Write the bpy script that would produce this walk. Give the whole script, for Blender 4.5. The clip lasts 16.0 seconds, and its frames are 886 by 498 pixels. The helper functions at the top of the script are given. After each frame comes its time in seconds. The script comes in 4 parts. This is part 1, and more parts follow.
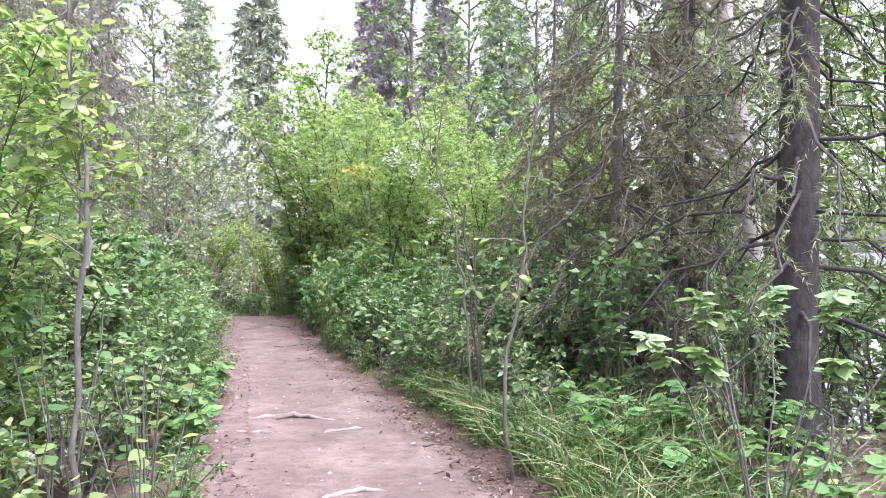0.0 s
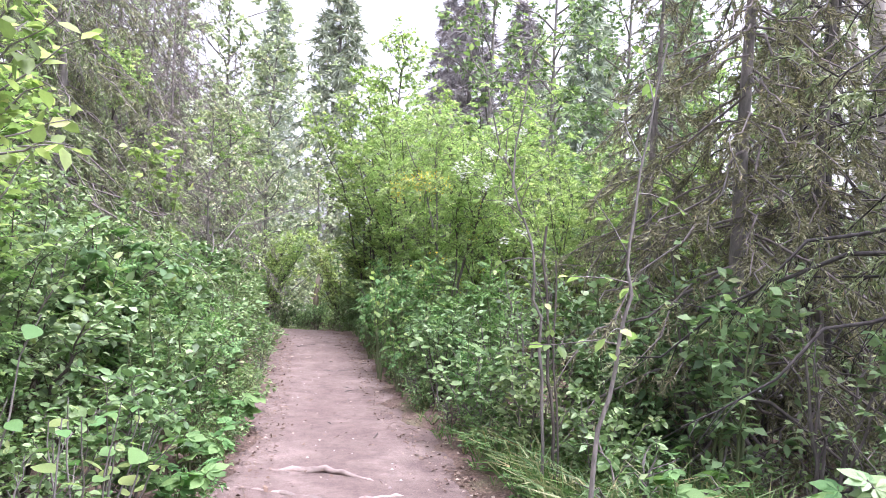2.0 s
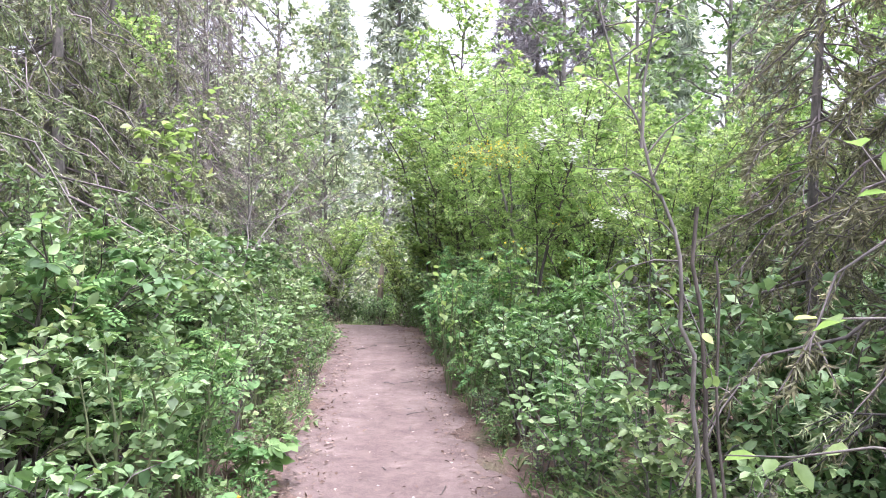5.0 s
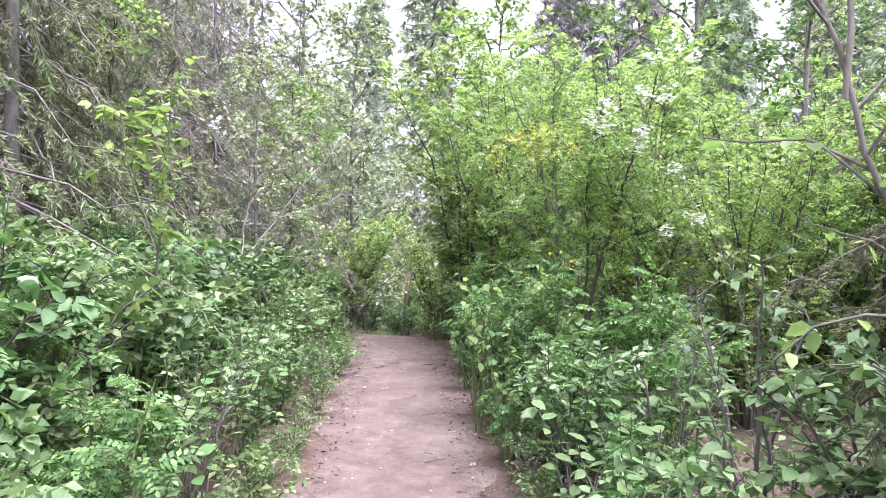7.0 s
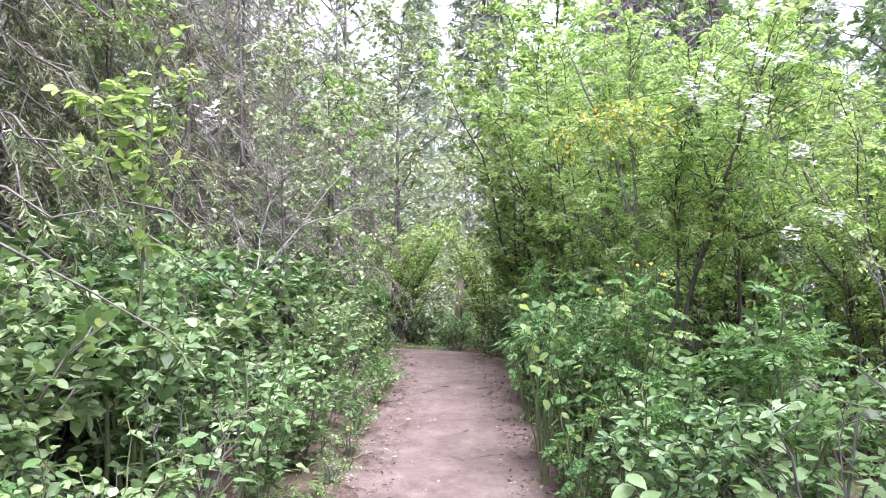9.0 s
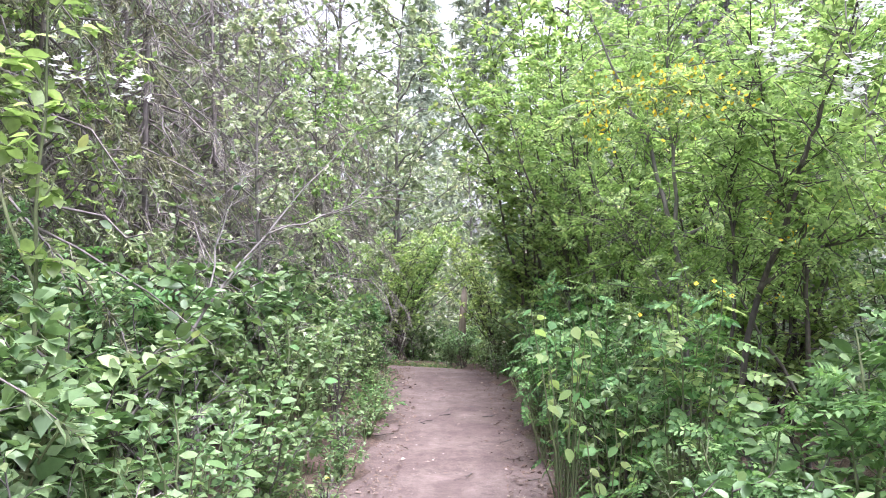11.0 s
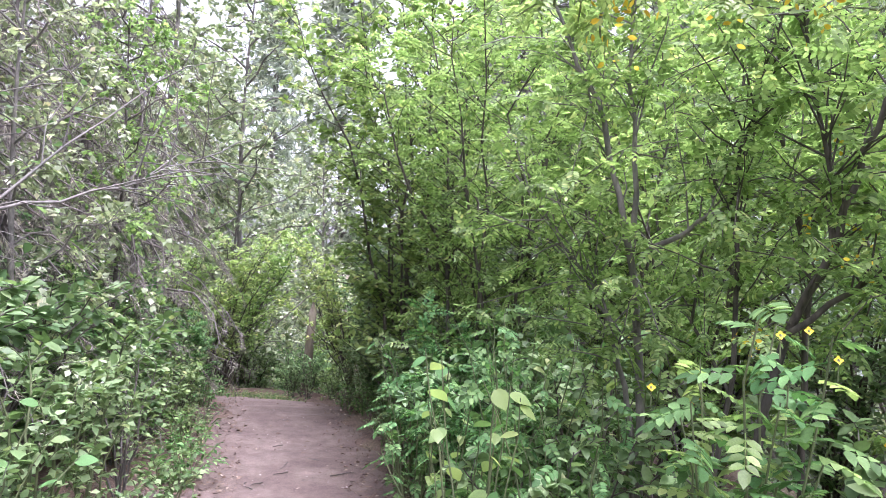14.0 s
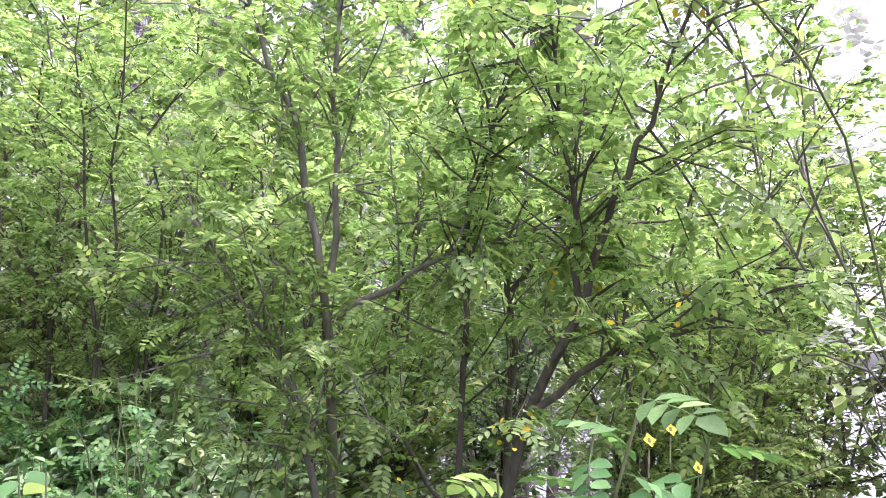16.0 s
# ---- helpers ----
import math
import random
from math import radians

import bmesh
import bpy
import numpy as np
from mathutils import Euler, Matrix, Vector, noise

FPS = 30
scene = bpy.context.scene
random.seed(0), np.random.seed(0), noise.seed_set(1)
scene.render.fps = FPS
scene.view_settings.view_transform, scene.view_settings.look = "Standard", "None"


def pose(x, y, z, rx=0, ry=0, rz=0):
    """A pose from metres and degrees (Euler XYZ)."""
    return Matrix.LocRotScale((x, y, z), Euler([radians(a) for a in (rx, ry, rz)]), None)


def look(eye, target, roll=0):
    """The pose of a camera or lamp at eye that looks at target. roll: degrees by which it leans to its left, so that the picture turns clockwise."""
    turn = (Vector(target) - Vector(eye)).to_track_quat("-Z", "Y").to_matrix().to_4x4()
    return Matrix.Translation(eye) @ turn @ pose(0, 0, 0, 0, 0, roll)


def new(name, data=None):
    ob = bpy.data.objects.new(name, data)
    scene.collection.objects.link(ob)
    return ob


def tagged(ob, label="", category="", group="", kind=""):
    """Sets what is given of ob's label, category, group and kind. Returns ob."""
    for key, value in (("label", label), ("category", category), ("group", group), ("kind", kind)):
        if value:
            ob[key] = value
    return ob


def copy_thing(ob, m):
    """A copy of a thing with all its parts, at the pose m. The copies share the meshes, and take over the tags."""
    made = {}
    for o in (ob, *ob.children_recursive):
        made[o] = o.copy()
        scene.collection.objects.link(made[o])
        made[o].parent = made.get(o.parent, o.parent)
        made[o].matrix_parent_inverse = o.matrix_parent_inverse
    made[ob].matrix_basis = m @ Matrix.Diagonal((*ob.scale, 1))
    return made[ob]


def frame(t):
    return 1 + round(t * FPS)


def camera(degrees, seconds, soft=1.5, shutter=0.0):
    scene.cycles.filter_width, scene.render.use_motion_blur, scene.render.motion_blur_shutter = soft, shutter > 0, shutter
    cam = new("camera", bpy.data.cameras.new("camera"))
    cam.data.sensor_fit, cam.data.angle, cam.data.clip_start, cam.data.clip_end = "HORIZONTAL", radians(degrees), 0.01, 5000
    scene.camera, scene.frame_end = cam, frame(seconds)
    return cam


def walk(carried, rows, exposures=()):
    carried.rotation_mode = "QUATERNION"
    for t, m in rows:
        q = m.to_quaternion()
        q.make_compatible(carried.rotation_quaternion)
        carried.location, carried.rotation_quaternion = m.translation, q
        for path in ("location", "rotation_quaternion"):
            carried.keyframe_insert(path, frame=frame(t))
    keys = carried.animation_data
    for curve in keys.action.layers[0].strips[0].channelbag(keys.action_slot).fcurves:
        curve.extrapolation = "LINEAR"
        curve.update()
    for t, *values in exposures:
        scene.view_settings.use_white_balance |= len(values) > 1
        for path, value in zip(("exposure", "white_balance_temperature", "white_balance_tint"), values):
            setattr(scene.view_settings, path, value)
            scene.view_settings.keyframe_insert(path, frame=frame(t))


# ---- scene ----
cam = camera(63.0, 16.0, soft=0.95)
METRES, EYE, TILT, LEAN, TURN = 8.5, 1.58, 0.0, 0.0, 0.0
ROWS = [
    (0.0, 0.0, 0.0, 0.0, -0.0, 0.0, -0.0),
    (0.5, -0.0016, 0.0329, -0.0003, 0.42, -0.74, -1.0),
    (1.0, 0.0027, 0.0706, 0.0065, 3.89, -0.61, -2.26),
    (1.5, 0.0031, 0.0972, 0.0066, 5.72, -1.55, -2.52),
    (2.0, -0.001, 0.1309, 0.0111, 5.7, 0.99, -2.93),
    (2.5, -0.0048, 0.1579, 0.0126, 5.96, 0.17, -2.22),
    (3.0, -0.0071, 0.1911, 0.0156, 7.62, 0.93, -1.72),
    (3.5, -0.0087, 0.2146, 0.0169, 10.22, -0.28, -1.99),
    (4.0, -0.0137, 0.2481, 0.0197, 10.87, -0.49, -1.65),
    (6.5, -0.0479, 0.4166, 0.0276, 11.54, -1.31, -0.1),
    (7.0, -0.0523, 0.4579, 0.0305, 14.07, -0.8, -1.74),
    (7.5, -0.0532, 0.4915, 0.0356, 18.88, -0.49, -2.17),
    (8.0, -0.064, 0.5194, 0.0344, 18.72, -0.79, -0.96),
    (10.5, -0.1068, 0.6769, 0.0357, 17.96, -0.25, -0.94),
    (11.0, -0.1158, 0.6985, 0.0371, 18.7, -0.07, -0.45),
    (11.5, -0.1256, 0.7286, 0.036, 19.76, 1.35, -0.66),
    (12.0, -0.1355, 0.7598, 0.0369, 20.74, 0.52, -1.09),
    (12.5, -0.1497, 0.7907, 0.0341, 15.61, 2.29, -1.67),
    (13.0, -0.1656, 0.8181, 0.0352, 11.42, 1.66, -1.25),
    (13.5, -0.1715, 0.8453, 0.0322, 9.5, 1.91, -1.33),
    (14.0, -0.1733, 0.8794, 0.0336, 6.91, 1.4, -2.99),
    (14.5, -0.1734, 0.9019, 0.0338, 0.78, 2.48, -2.88),
    (15.0, -0.1842, 0.9268, 0.0352, -12.21, 5.94, -2.26),
    (15.5, -0.1898, 0.9417, 0.0352, -20.12, 6.12, -3.47),
    (16.0, -0.1896, 0.9673, 0.0352, -22.43, 7.33, -3.04),
]
walk(cam, [(t, pose(0, 0, EYE, TILT, LEAN, TURN) @ pose(METRES * x, METRES * y, METRES * z, 90 + pitch, roll, yaw)) for t, x, y, z, yaw, pitch, roll in ROWS],
     exposures=[(0.0, 1.95, 5900, 27), (7.0, 2.04, 5900, 25), (11.0, 2.04, 5850, 24), (13.0, 1.97, 5850, 26), (15.0, 2.1, 5750, 31), (16.0, 2.14, 5950, 32)])

# ---- light: a bright overcast day ----
world = bpy.data.worlds.new("overcast_sky")
scene.world = world
world.use_nodes = True
wn = world.node_tree.nodes
sky = wn.new("ShaderNodeTexSky")
sky.sky_type, sky.sun_disc = "NISHITA", False
sky.sun_elevation, sky.sun_rotation = radians(73), radians(124)
sky.dust_density = 4.0
veil = wn.new("ShaderNodeHueSaturation")
veil.inputs["Saturation"].default_value = 0.18
world.node_tree.links.new(sky.outputs[0], veil.inputs["Color"])
world.node_tree.links.new(veil.outputs[0], wn["Background"].inputs["Color"])
wn["Background"].inputs["Strength"].default_value = 0.15
sun = new("sun", bpy.data.lights.new("sun", "SUN"))
sun.data.energy, sun.data.angle, sun.data.color = 1.5, radians(40), (1.0, 0.97, 0.92)
sun.matrix_world = look((3, -2, 11.8), (0, 0, 0))

# ---- materials ----
rng = np.random.default_rng(7)


def material(name):
    m = bpy.data.materials.new(name)
    m.use_nodes = True
    nt = m.node_tree
    return m, nt, nt.nodes["Principled BSDF"]


def ramp(nt, source, stops):
    r = nt.nodes.new("ShaderNodeValToRGB")
    els = r.color_ramp.elements
    while len(els) < len(stops):
        els.new(0.5)
    for e, (p, c) in zip(els, stops):
        e.position, e.color = p, (*c, 1)
    nt.links.new(source, r.inputs[0])
    return r.outputs[0]


def noise_tex(nt, scale, detail=4.0, rough=0.6, stretch=None):
    n = nt.nodes.new("ShaderNodeTexNoise")
    n.inputs["Scale"].default_value, n.inputs["Detail"].default_value, n.inputs["Roughness"].default_value = scale, detail, rough
    c = nt.nodes.new("ShaderNodeTexCoord")
    if stretch:
        mp = nt.nodes.new("ShaderNodeMapping")
        mp.inputs["Scale"].default_value = stretch
        nt.links.new(c.outputs["Object"], mp.inputs[0])
        nt.links.new(mp.outputs[0], n.inputs["Vector"])
    else:
        nt.links.new(c.outputs["Object"], n.inputs["Vector"])
    return n.outputs["Fac"]


def mixed(nt, fac, a, b, blend="MIX"):
    m = nt.nodes.new("ShaderNodeMix")
    m.data_type, m.blend_type = "RGBA", blend
    for sock, v in ((m.inputs["Factor"], fac), (m.inputs["A"], a), (m.inputs["B"], b)):
        if isinstance(v, (int, float)):
            sock.default_value = v
        elif isinstance(v, tuple):
            sock.default_value = (*v, 1)
        else:
            nt.links.new(v, sock)
    return m.outputs["Result"]


def bump(nt, bsdf, height, strength, dist):
    b = nt.nodes.new("ShaderNodeBump")
    b.inputs["Strength"].default_value, b.inputs["Distance"].default_value = strength, dist
    nt.links.new(height, b.inputs["Height"])
    nt.links.new(b.outputs[0], bsdf.inputs["Normal"])


def leaf_material(name, dark, mid, light, through_light=0.35, rough=0.44, tint=(1.05, 1.17, 0.74), gloss=0.5):
    """Leaves: each leaf of a plant has its own green, and each plant a slight shift."""
    m, nt, b = material(name)
    geo = nt.nodes.new("ShaderNodeNewGeometry")
    info = nt.nodes.new("ShaderNodeObjectInfo")
    dark, light = tuple(0.72 * c for c in dark), tuple(1.15 * c for c in light)
    col = ramp(nt, geo.outputs["Random Per Island"], [(0.0, dark), (0.5, mid), (0.93, light), (1.0, (light[0] * 1.25, light[1] * 1.05, light[2]))])
    hs = nt.nodes.new("ShaderNodeHueSaturation")
    mr = nt.nodes.new("ShaderNodeMapRange")
    mr.inputs["To Min"].default_value, mr.inputs["To Max"].default_value = 0.485, 0.52
    nt.links.new(info.outputs["Random"], mr.inputs[0])
    nt.links.new(mr.outputs[0], hs.inputs["Hue"])
    blotch = ramp(nt, noise_tex(nt, 35, 3), [(0.3, (0.82, 0.82, 0.82)), (0.7, (1.1, 1.1, 1.1))])
    nt.links.new(mixed(nt, 1.0, col, blotch, "MULTIPLY"), hs.inputs["Color"])
    nt.links.new(hs.outputs[0], b.inputs["Base Color"])
    b.inputs["Roughness"].default_value = rough
    b.inputs["Specular IOR Level"].default_value = gloss
    tr = nt.nodes.new("ShaderNodeBsdfTranslucent")
    nt.links.new(mixed(nt, 1.0, hs.outputs[0], tint, "MULTIPLY"), tr.inputs["Color"])
    mx = nt.nodes.new("ShaderNodeMixShader")
    mx.inputs[0].default_value = through_light
    nt.links.new(b.outputs[0], mx.inputs[1])
    nt.links.new(tr.outputs[0], mx.inputs[2])
    nt.links.new(mx.outputs[0], nt.nodes["Material Output"].inputs["Surface"])
    return m


def bark_material(name, dark, light, scale=18, stretch=(1, 1, 0.25), depth=0.01):
    m, nt, b = material(name)
    n = noise_tex(nt, scale, 6, 0.65, stretch)
    patch = ramp(nt, noise_tex(nt, 3.0, 2), [(0.35, (0.7, 0.72, 0.7)), (0.65, (1.15, 1.12, 1.1))])
    col = ramp(nt, n, [(0.3, dark), (0.7, light)])
    nt.links.new(mixed(nt, 1.0, col, patch, "MULTIPLY"), b.inputs["Base Color"])
    b.inputs["Roughness"].default_value = 0.9
    bump(nt, b, n, 0.7, depth)
    return m


def plain_material(name, a, c, scale=40, rough=0.8):
    m, nt, b = material(name)
    n = noise_tex(nt, scale, 4)
    nt.links.new(ramp(nt, n, [(0.3, a), (0.7, c)]), b.inputs["Base Color"])
    b.inputs["Roughness"].default_value = rough
    return m


def island_material(name, stops, rough=0.85):
    m, nt, b = material(name)
    geo = nt.nodes.new("ShaderNodeNewGeometry")
    nt.links.new(ramp(nt, geo.outputs["Random Per Island"], stops), b.inputs["Base Color"])
    b.inputs["Roughness"].default_value = rough
    return m


LEAF = leaf_material("shrub_leaf", (0.118, 0.205, 0.085), (0.205, 0.31, 0.142), (0.32, 0.43, 0.22))
LEAF_YELLOW = leaf_material("sunlit_leaf", (0.202, 0.30, 0.10), (0.305, 0.42, 0.155), (0.445, 0.54, 0.245), 0.58, 0.42, (1.08, 1.18, 0.8))
LEAF_DEEP = leaf_material("deep_leaf", (0.108, 0.19, 0.078), (0.19, 0.29, 0.12), (0.30, 0.41, 0.20), 0.35, 0.48, gloss=0.4)
LEAF_PALE = leaf_material("pale_leaf", (0.25, 0.32, 0.19), (0.37, 0.43, 0.29), (0.56, 0.60, 0.46), 0.42)
HERB = leaf_material("herb_leaf", (0.080, 0.175, 0.058), (0.142, 0.27, 0.098), (0.225, 0.375, 0.148), 0.38, 0.55, gloss=0.25)
NEEDLE = leaf_material("needle", (0.16, 0.20, 0.105), (0.24, 0.29, 0.15), (0.35, 0.40, 0.21), 0.25, 0.6)
NEEDLE_BROWN = leaf_material("olive_brown_needle", (0.15, 0.155, 0.095), (0.23, 0.235, 0.145), (0.33, 0.34, 0.20), 0.25, 0.6)
# Haze over the far spruces is put into this paler needle colour.
NEEDLE_HAZED = leaf_material("hazed_far_needle", (0.25, 0.30, 0.235), (0.35, 0.40, 0.32), (0.44, 0.49, 0.40), 0.3, 0.6)
DRY_NEEDLE = leaf_material("dry_needle", (0.25, 0.22, 0.195), (0.35, 0.32, 0.28), (0.45, 0.43, 0.36), 0.15, 0.8)
LARCH = leaf_material("bare_larch_twig", (0.19, 0.175, 0.185), (0.28, 0.26, 0.272), (0.38, 0.36, 0.37), 0.1, 0.8)
GRASS = leaf_material("grass_blade", (0.085, 0.165, 0.05), (0.145, 0.25, 0.08), (0.30, 0.29, 0.16), 0.3)
BARK_SPRUCE = bark_material("spruce_bark", (0.028, 0.025, 0.026), (0.098, 0.088, 0.088), 22, (1, 1, 0.5), 0.02)
BARK_GREY = bark_material("grey_bark", (0.105, 0.098, 0.092), (0.27, 0.25, 0.235), 40, (1, 1, 0.3), 0.004)
BARK_DARK = bark_material("dark_stem", (0.045, 0.04, 0.035), (0.15, 0.13, 0.115), 40, (1, 1, 0.3), 0.004)
BARK_DEAD = bark_material("dead_twig", (0.11, 0.095, 0.095), (0.26, 0.23, 0.225), 30, (1, 1, 0.3), 0.004)
BARK_GREEN = bark_material("green_stem", (0.10, 0.13, 0.06), (0.22, 0.25, 0.13), 40, (1, 1, 0.3), 0.003)
ROOT_WOOD = bark_material("worn_root", (0.20, 0.15, 0.14), (0.46, 0.37, 0.34), 30, (0.3, 1, 1), 0.006)
STUMP = bark_material("bleached_wood", (0.17, 0.135, 0.11), (0.40, 0.34, 0.29), 14, (1, 1, 0.2), 0.01)
YELLOW = plain_material("yellow_petal", (0.75, 0.50, 0.02), (0.85, 0.66, 0.05))
WHITE = leaf_material("white_petal", (0.95, 0.96, 0.92), (0.80, 0.81, 0.77), (0.72, 0.73, 0.70), 0.5, 0.6, (1.0, 1.0, 1.0), 0.3)
LITTER = island_material("dead_leaf", [(0.0, (0.07, 0.042, 0.032)), (0.5, (0.15, 0.098, 0.072)), (0.85, (0.25, 0.18, 0.14)), (1.0, (0.40, 0.33, 0.27))])
PEBBLE = island_material("pebble", [(0.0, (0.10, 0.075, 0.07)), (0.6, (0.24, 0.19, 0.18)), (1.0, (0.42, 0.37, 0.35))])


def birch_bark():
    m, nt, b = material("birch_bark")
    dash = ramp(nt, noise_tex(nt, 9, 5, 0.6, (0.6, 0.6, 4.0)), [(0.36, (0.07, 0.06, 0.06)), (0.46, (0.62, 0.59, 0.57))])
    tone = ramp(nt, noise_tex(nt, 4, 4), [(0.35, (0.72, 0.68, 0.66)), (0.65, (1.05, 1.04, 1.02))])
    nt.links.new(mixed(nt, 1.0, dash, tone, "MULTIPLY"), b.inputs["Base Color"])
    b.inputs["Roughness"].default_value = 0.75
    return m


def path_soil():
    """Trodden pinkish-brown earth with paler worn patches, grit and specks."""
    m, nt, b = material("trodden_earth")
    big = ramp(nt, noise_tex(nt, 2.0, 6, 0.65), [(0.32, (0.132, 0.094, 0.085)), (0.5, (0.172, 0.128, 0.115)), (0.68, (0.245, 0.192, 0.172))])
    mid = ramp(nt, noise_tex(nt, 9, 6, 0.7), [(0.3, (0.72, 0.70, 0.70)), (0.7, (1.22, 1.22, 1.22))])
    fine = ramp(nt, noise_tex(nt, 120, 3, 0.7), [(0.3, (0.62, 0.60, 0.60)), (0.55, (1.0, 1.0, 1.0)), (0.75, (1.42, 1.40, 1.38))])
    nt.links.new(mixed(nt, 1.0, mixed(nt, 1.0, big, mid, "MULTIPLY"), fine, "MULTIPLY"), b.inputs["Base Color"])
    b.inputs["Roughness"].default_value = 0.95
    bump(nt, b, noise_tex(nt, 60, 6, 0.75), 0.6, 0.012)
    return m


def forest_soil():
    m, nt, b = material("forest_soil")
    big = ramp(nt, noise_tex(nt, 1.6, 5), [(0.35, (0.10, 0.070, 0.058)), (0.55, (0.165, 0.118, 0.10)), (0.72, (0.13, 0.13, 0.075))])
    fine = ramp(nt, noise_tex(nt, 45, 5, 0.75), [(0.3, (0.5, 0.5, 0.5)), (0.7, (1.6, 1.5, 1.4))])
    nt.links.new(mixed(nt, 1.0, big, fine, "MULTIPLY"), b.inputs["Base Color"])
    b.inputs["Roughness"].default_value = 0.95
    bump(nt, b, noise_tex(nt, 30, 6, 0.75), 0.9, 0.03)
    return m


def river_water():
    m, nt, b = material("river_water")
    b.inputs["Base Color"].default_value = (0.10, 0.11, 0.10, 1)
    b.inputs["Roughness"].default_value = 0.12
    b.inputs["IOR"].default_value = 1.33
    bump(nt, b, noise_tex(nt, 2.0, 3), 0.25, 0.05)
    return m


BARK_BIRCH, PATH_SOIL, SOIL, WATER = birch_bark(), path_soil(), forest_soil(), river_water()


# ---- geometry helpers ----
def unit(a):
    return a / np.maximum(np.linalg.norm(a, axis=-1, keepdims=True), 1e-9)


class Geo:
    """Gathers vertices and faces of one part."""

    def __init__(self):
        self.v, self.f, self.n = [], [], 0

    def add(self, verts, faces):
        verts = np.asarray(verts, float).reshape(-1, 3)
        self.v.append(verts)
        self.f.append(np.asarray(faces, int) + self.n)
        self.n += len(verts)

    def tube(self, pts, radii, sides=5, wobble=0.0):
        pts = np.asarray(pts, float)
        k = len(pts)
        radii = np.broadcast_to(np.asarray(radii, float), (k,))
        tan = unit(np.gradient(pts, axis=0))
        ref = np.array((0.0, 0.0, 1.0)) if abs(tan[:, 2]).mean() < 0.8 else np.array((1.0, 0.0, 0.0))
        s = unit(np.cross(tan, ref))
        u = np.cross(s, tan)
        a = np.linspace(0, 2 * np.pi, sides, endpoint=False)
        r = radii[:, None] * (1 + wobble * rng.uniform(-1, 1, (k, sides)))
        ring = pts[:, None] + r[..., None] * (np.cos(a)[None, :, None] * s[:, None] + np.sin(a)[None, :, None] * u[:, None])
        i, j = np.meshgrid(np.arange(k - 1), np.arange(sides), indexing="ij")
        q = np.stack((i * sides + j, i * sides + (j + 1) % sides, (i + 1) * sides + (j + 1) % sides, (i + 1) * sides + j), -1).reshape(-1, 4)
        self.add(ring, q)

    def leaves(self, p, d, n, length, width, fold=0.10, droop=0.12, simple=False):
        """Leaves from p along d, facing n: a folded blade of two halves along the midrib."""
        p, d = np.asarray(p, float), unit(np.asarray(d, float))
        s = unit(np.cross(d, n))
        n = np.cross(s, d)
        ln = np.broadcast_to(np.asarray(length, float), (len(p),))[:, None]
        w = ln * np.broadcast_to(np.asarray(width, float), (len(p),))[:, None]
        c = len(p)
        tip = p + ln * d - droop * ln * n
        if simple:
            m = p + 0.45 * ln * d
            v = np.stack((p, m + 0.5 * w * s + fold * w * n, tip, m - 0.5 * w * s + fold * w * n), 1)
            b = np.arange(c)[:, None] * 4
            self.add(v, b + [0, 3, 2, 1])
            return
        m1, m2 = p + 0.28 * ln * d, p + 0.66 * ln * d - 0.4 * droop * ln * n
        v = np.stack((p, m1 + 0.46 * w * s + fold * w * n, m2 + 0.42 * w * s + fold * w * n, tip,
                      m2 - 0.42 * w * s + fold * w * n, m1 - 0.46 * w * s + fold * w * n), 1)
        b = np.arange(c)[:, None] * 6
        self.add(v, np.concatenate((b + [0, 3, 2, 1], b + [0, 5, 4, 3])))

    def slivers(self, p, d, n, length, width):
        """Needles and thin blades: one narrow triangle each."""
        d = unit(np.asarray(d, float))
        s = unit(np.cross(d, n))
        ln = np.broadcast_to(np.asarray(length, float), (len(p),))[:, None]
        w = np.broadcast_to(np.asarray(width, float), (len(p),))[:, None]
        v = np.stack((p - 0.5 * w * s, p + 0.5 * w * s, p + ln * d), 1)
        b = np.arange(len(p))[:, None] * 3
        self.add(v, b + [0, 1, 2, -1])

    def mesh(self, name, mat, smooth=False):
        me = bpy.data.meshes.new(name)
        v = np.concatenate(self.v)
        loops, totals = [], []
        for f, vv in zip(self.f, np.cumsum([0] + [len(x) for x in self.v[:-1]])):
            if f.shape[1] == 4 and len(f) and (f[0, 3] < vv):
                loops.append(f[:, :3].reshape(-1))
                totals.append(np.full(len(f), 3))
            else:
                loops.append(f.reshape(-1))
                totals.append(np.full(len(f), f.shape[1]))
        loops, totals = np.concatenate(loops), np.concatenate(totals)
        me.vertices.add(len(v))
        me.vertices.foreach_set("co", v.astype(np.float32).ravel())
        me.loops.add(len(loops))
        me.loops.foreach_set("vertex_index", loops.astype(np.int32))
        me.polygons.add(len(totals))
        me.polygons.foreach_set("loop_start", np.concatenate(([0], np.cumsum(totals)[:-1])).astype(np.int32))
        me.polygons.foreach_set("loop_total", totals.astype(np.int32))
        if smooth:
            me.polygons.foreach_set("use_smooth", np.ones(len(totals), bool))
        me.update(calc_edges=True)
        me.materials.append(mat)
        return me


def part(name, geo, mat, parent, label="", smooth=False, kind=""):
    ob = new(name, geo.mesh(name, mat, smooth))
    ob.parent = parent
    return tagged(ob, label, kind=kind)


def thing(name, label, category, group=""):
    return tagged(new(name), label, category, group)


